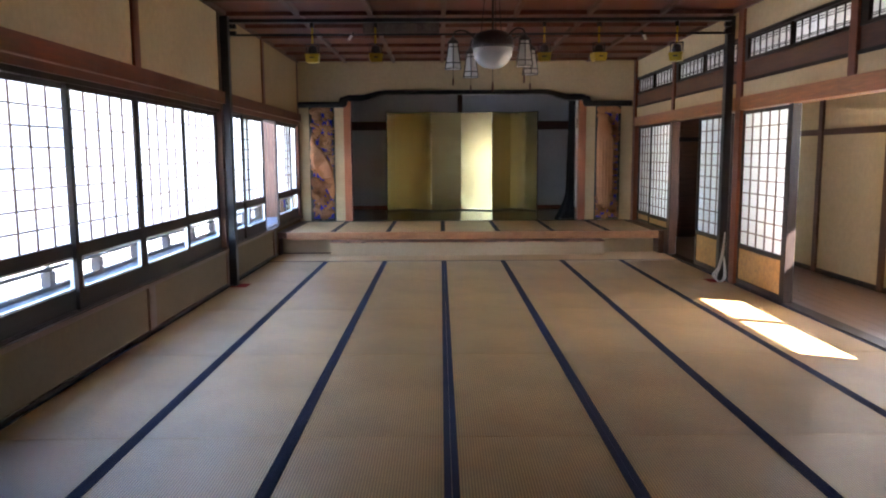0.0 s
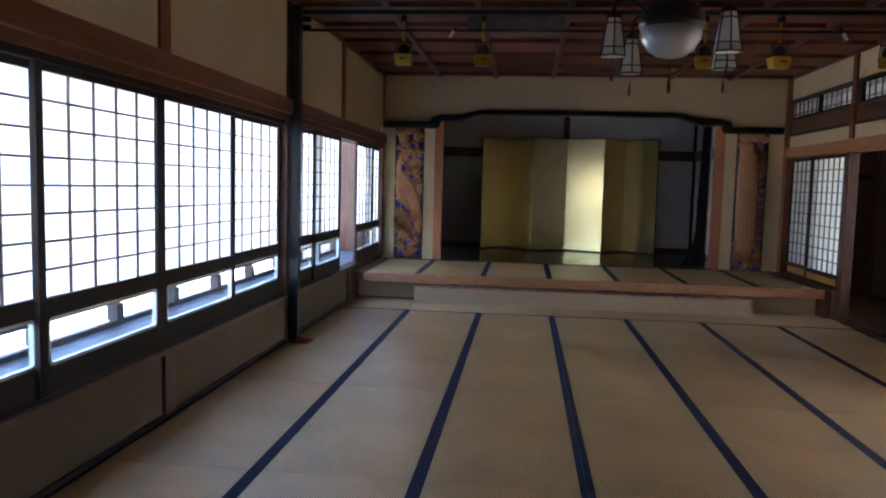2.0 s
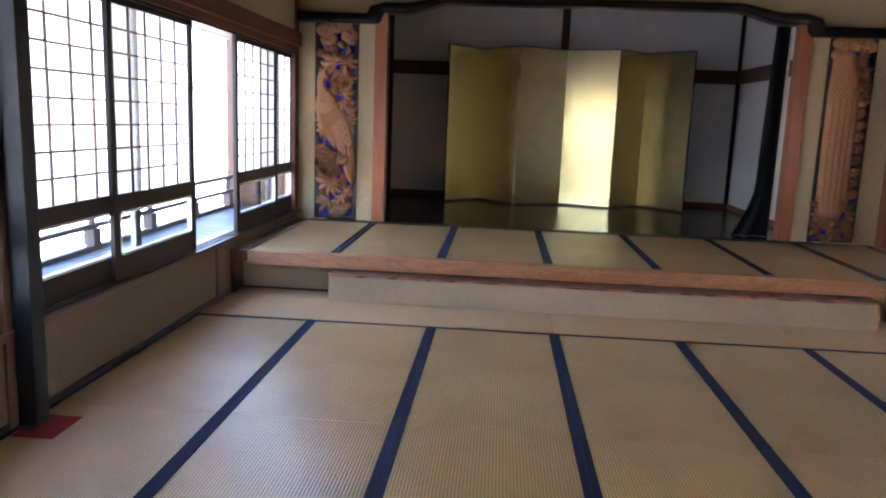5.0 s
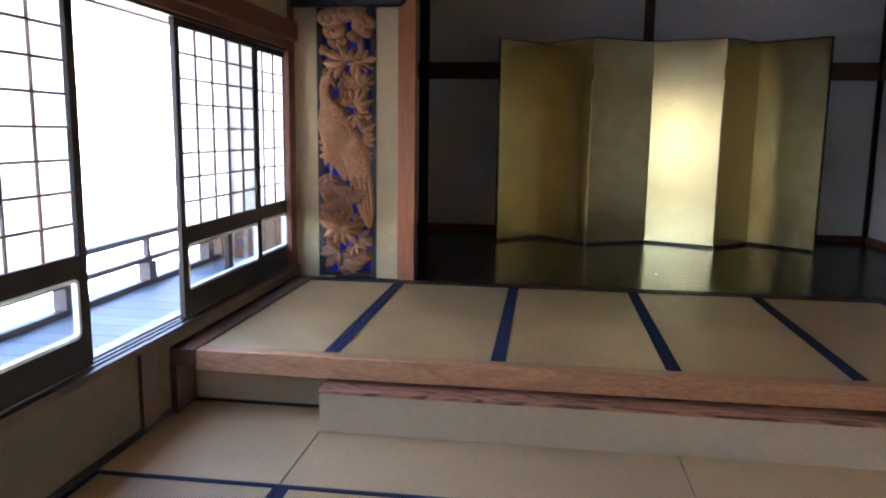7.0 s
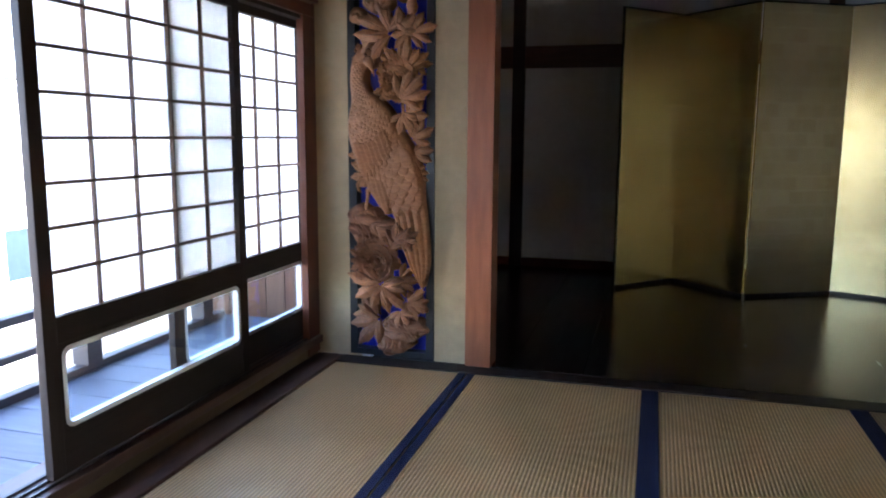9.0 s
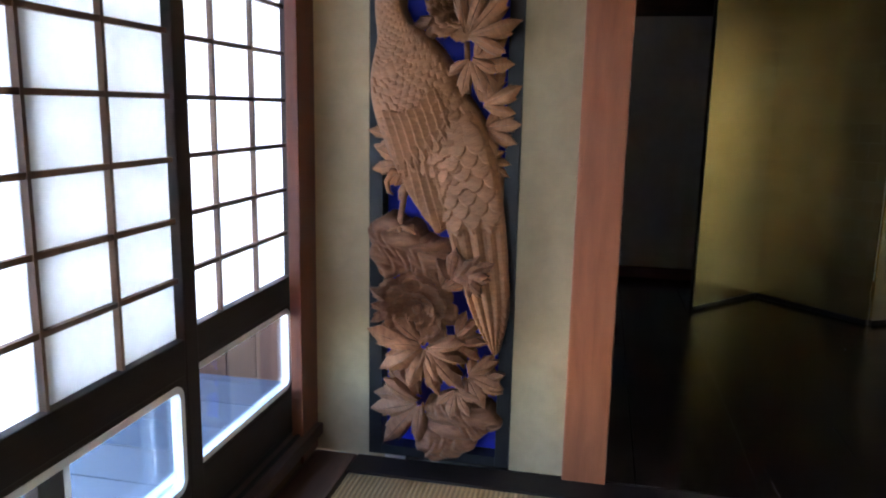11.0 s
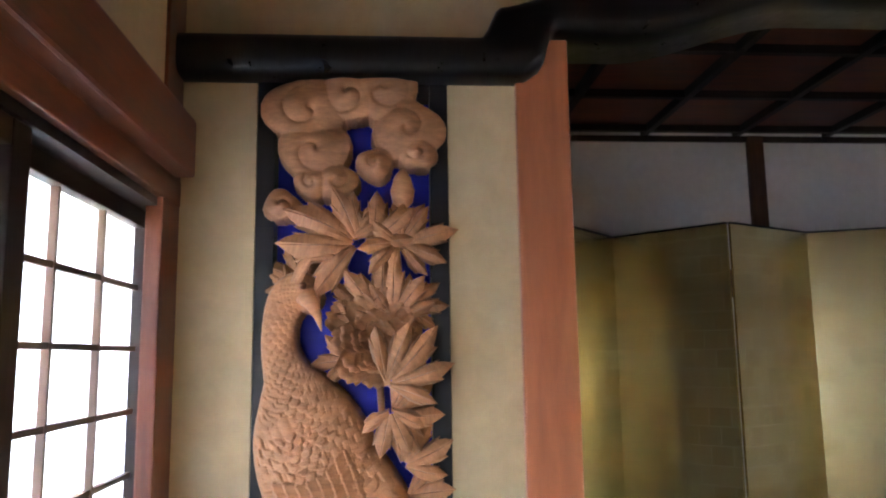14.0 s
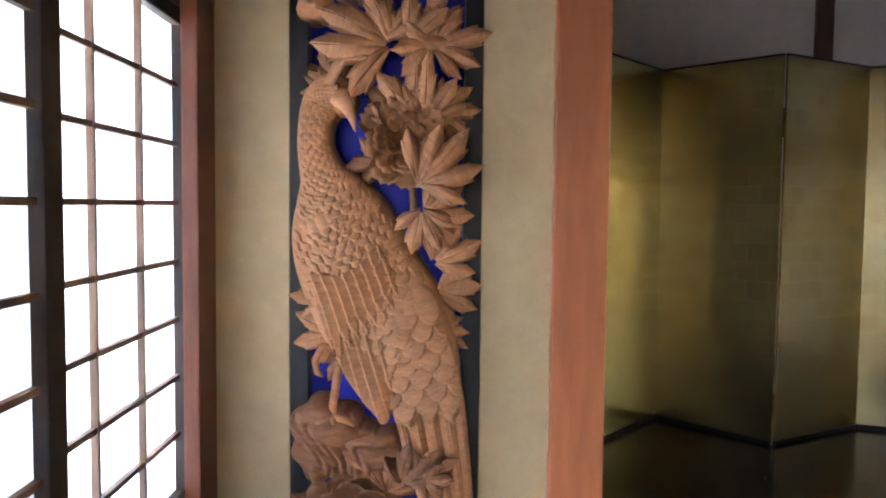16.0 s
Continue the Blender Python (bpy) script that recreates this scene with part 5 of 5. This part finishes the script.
lamp = brass_lamp(pose(-1.56, FY, 3.045))
for x, r in ((-0.81, 8), (1.20, -6), (1.85, 12), (2.78, -28)):
    copy_thing(lamp, pose(x, FY, 3.045, 0, 0, r))
for x, a in ((-1.09, 35), (2.36, -25)):
    t = thing("clip_spot", "small pale clip-on fitting on the rod", "lamp", "clip fittings", m=pose(x, FY - 0.02, 2.985, 0, a, 20))
    part("clip", slab(-0.012, 0.012, -0.015, 0.015, -0.01, 0.045, 0.003), iron, t)
    part("tube", tube([(0, -0.02, -0.01), (0, -0.03, -0.075)], 0.017, 10), cable_white, t)
dusty = grained("dusty_grey", (0.16, 0.13, 0.11), (9, 3, 9), 0.4, 0.7, 0.2, 30)
bx = thing("ceiling_fixture", "long dusty grey box fixture under the ceiling", "fixture")
part("body", slab(-0.98, -0.05, 9.22, 9.42, 3.05, 3.235, 0.01), dusty, bx)
for i in range(10):
    part("slat", slab(-0.96 + i * 0.092, -0.885 + i * 0.092, 9.212, 9.221, 3.07, 3.21, 0.002), dusty, bx)


# ---- hanging lamp ----
opal = grained("frosted_dome_glass", (0.62, 0.66, 0.68), (5, 5, 5), 0.05, 0.12, 0.0, 20, stain=0.05, spec=0.6)
shade_paper = grained("lamp_paper", (0.72, 0.70, 0.64), (8, 8, 8), 0.06, 0.7, 0.1, 60, stain=0.08)
PYC = 6.15
pl = thing("pendant_lamp", "dark iron pendant lamp with glass dome and paper lanterns", "lamp", m=pose(0.39, PYC, 0))
part("rod", tube([(0, 0, 2.58), (0, 0, 3.25)], 0.009, 8), iron, pl)
for a in (40, 160, 280):
    part("chain", tube([(0.10 * math.cos(radians(a)), 0.10 * math.sin(radians(a)), 2.56), (0.03 * math.cos(radians(a)), 0.03 * math.sin(radians(a)), 3.22)], 0.0035, 6), iron, pl)
part("canopy", lathe([(0.07, 3.235), (0.07, 3.215), (0.02, 3.18)][::-1], 20), iron, pl, smooth=True)
part("cap", lathe([(0.172, 2.435), (0.176, 2.46), (0.165, 2.52), (0.14, 2.555), (0.05, 2.585)], 32), iron, pl, "dark iron cap", smooth=True)
part("dome", lathe([(0.012, 2.272), (0.07, 2.283), (0.12, 2.315), (0.155, 2.37), (0.168, 2.434)], 36), opal, pl, "frosted glass dome", smooth=True)
part("tassel", lathe([(0.009, 2.09), (0.010, 2.13), (0.006, 2.165), (0.002, 2.175)], 10), tassel_red, pl)
part("cord", tube([(0, 0, 2.17), (0, 0, 2.275)], 0.0025, 6), iron, pl)


def lantern(r, z0, z1):
    """A tapered six-sided paper lantern with dark ribs, about its own axis."""
    def ring(rad, z):
        return [Vector((rad * math.cos(radians(60 * i + 30)), rad * math.sin(radians(60 * i + 30)), z)) for i in range(6)]
    lo, hi = ring(r, z0), ring(r * 0.55, z1)
    bm = bmesh.new()
    a, b = [bm.verts.new(p) for p in lo], [bm.verts.new(p) for p in hi]
    for i in range(6):
        bm.faces.new((a[i], a[(i + 1) % 6], b[(i + 1) % 6], b[i]))
    bm.faces.new(b)
    bm.faces.new(a[::-1])
    ribs = []
    for i in range(6):
        j = (i + 1) % 6
        ribs.append(tube([lo[i] * 1.0, hi[i] * 1.0], 0.0045, 5))
        for k in (0.0, 0.22, 0.85, 1.0):
            ribs.append(tube([lo[i].lerp(hi[i], k), lo[j].lerp(hi[j], k)], 0.004, 5))
    return bm, ribs


for i, ang in enumerate((207, 308, 27, 117)):
    rad = 0.37
    cx, cy = rad * math.cos(radians(ang)), rad * math.sin(radians(ang))
    dz = (0.01, 0.015, 0.0, -0.005)[i]
    bm, ribs = lantern(0.072, 2.245 + dz, 2.445 + dz)
    bmesh.ops.translate(bm, verts=bm.verts, vec=(cx, cy, 0))
    ln = part("lantern", bm, shade_paper, pl, "white paper lantern with dark ribs")
    rb = bmesh.new()
    for r_ in ribs:
        tmp = bpy.data.meshes.new("tmp")
        r_.to_mesh(tmp)
        r_.free()
        rb.from_mesh(tmp)
        bpy.data.meshes.remove(tmp)
    bmesh.ops.translate(rb, verts=rb.verts, vec=(cx, cy, 0))
    part("ribs", rb, iron, ln)
    part("cap", lathe([(0.044, 2.445 + dz), (0.046, 2.455 + dz), (0.02, 2.48 + dz), (0.008, 2.50 + dz)], 12, cx, cy), iron, ln, smooth=True)
    part("tassel", lathe([(0.007, 2.115 + dz), (0.008, 2.15 + dz), (0.004, 2.178 + dz)], 8, cx, cy), tassel_red, ln)
    part("cord", tube([(cx, cy, 2.175 + dz), (cx, cy, 2.246 + dz)], 0.002, 5), iron, ln)
    part("arm", tube(smooth_path([(cx * 0.42, cy * 0.42, 2.50), (cx * 0.7, cy * 0.7, 2.56), (cx * 0.95, cy * 0.95, 2.545), (cx, cy, 2.495 + dz)], 4), 0.008, 7), iron, pl, smooth=True)

# ---- stage curtain ----
ct = thing("stage_curtain", "black stage curtain drawn aside beside the post", "curtain")


def curtain_mesh():
    bm = bmesh.new()
    nu_, nv_ = 46, 24
    grid = []
    for j in range(nv_ + 1):
        k = j / nv_
        z = ZS + 0.004 + (2.66 - ZS) * k
        row = []
        for i in range(nu_ + 1):
            q = i / nu_
            flare = max(0, 1 - k * 4.2)
            width = 0.135 + 0.05 * (1 - k) + 0.20 * flare ** 1.6
            x = RX0 - 0.005 - width * (1 - q)
            y = 14.0 + 0.035 * math.sin(q * 31 + 0.5 * math.sin(k * 5)) + 0.02 * math.sin(q * 9 + k * 3) + 0.05 * flare * math.sin(q * 13)
            row.append(bm.verts.new((x, y, z)))
        grid.append(row)
    for j in range(nv_):
        for i in range(nu_):
            bm.faces.new((grid[j][i], grid[j][i + 1], grid[j + 1][i + 1], grid[j + 1][i]))
    back = bmesh.ops.duplicate(bm, geom=bm.faces[:])
    bmesh.ops.translate(bm, verts=[g for g in back["geom"] if isinstance(g, bmesh.types.BMVert)], vec=(0, 0.004, 0))
    return bm


part("cloth", curtain_mesh(), curtain_cloth, ct, smooth=True)
for x in (RX0 - 0.035, RX0 - 0.02):
    part("pull_cord", tube([(x, 13.90, 0.62), (x + 0.004, 13.90, 2.64)], 0.005, 6), cable_white, ct)
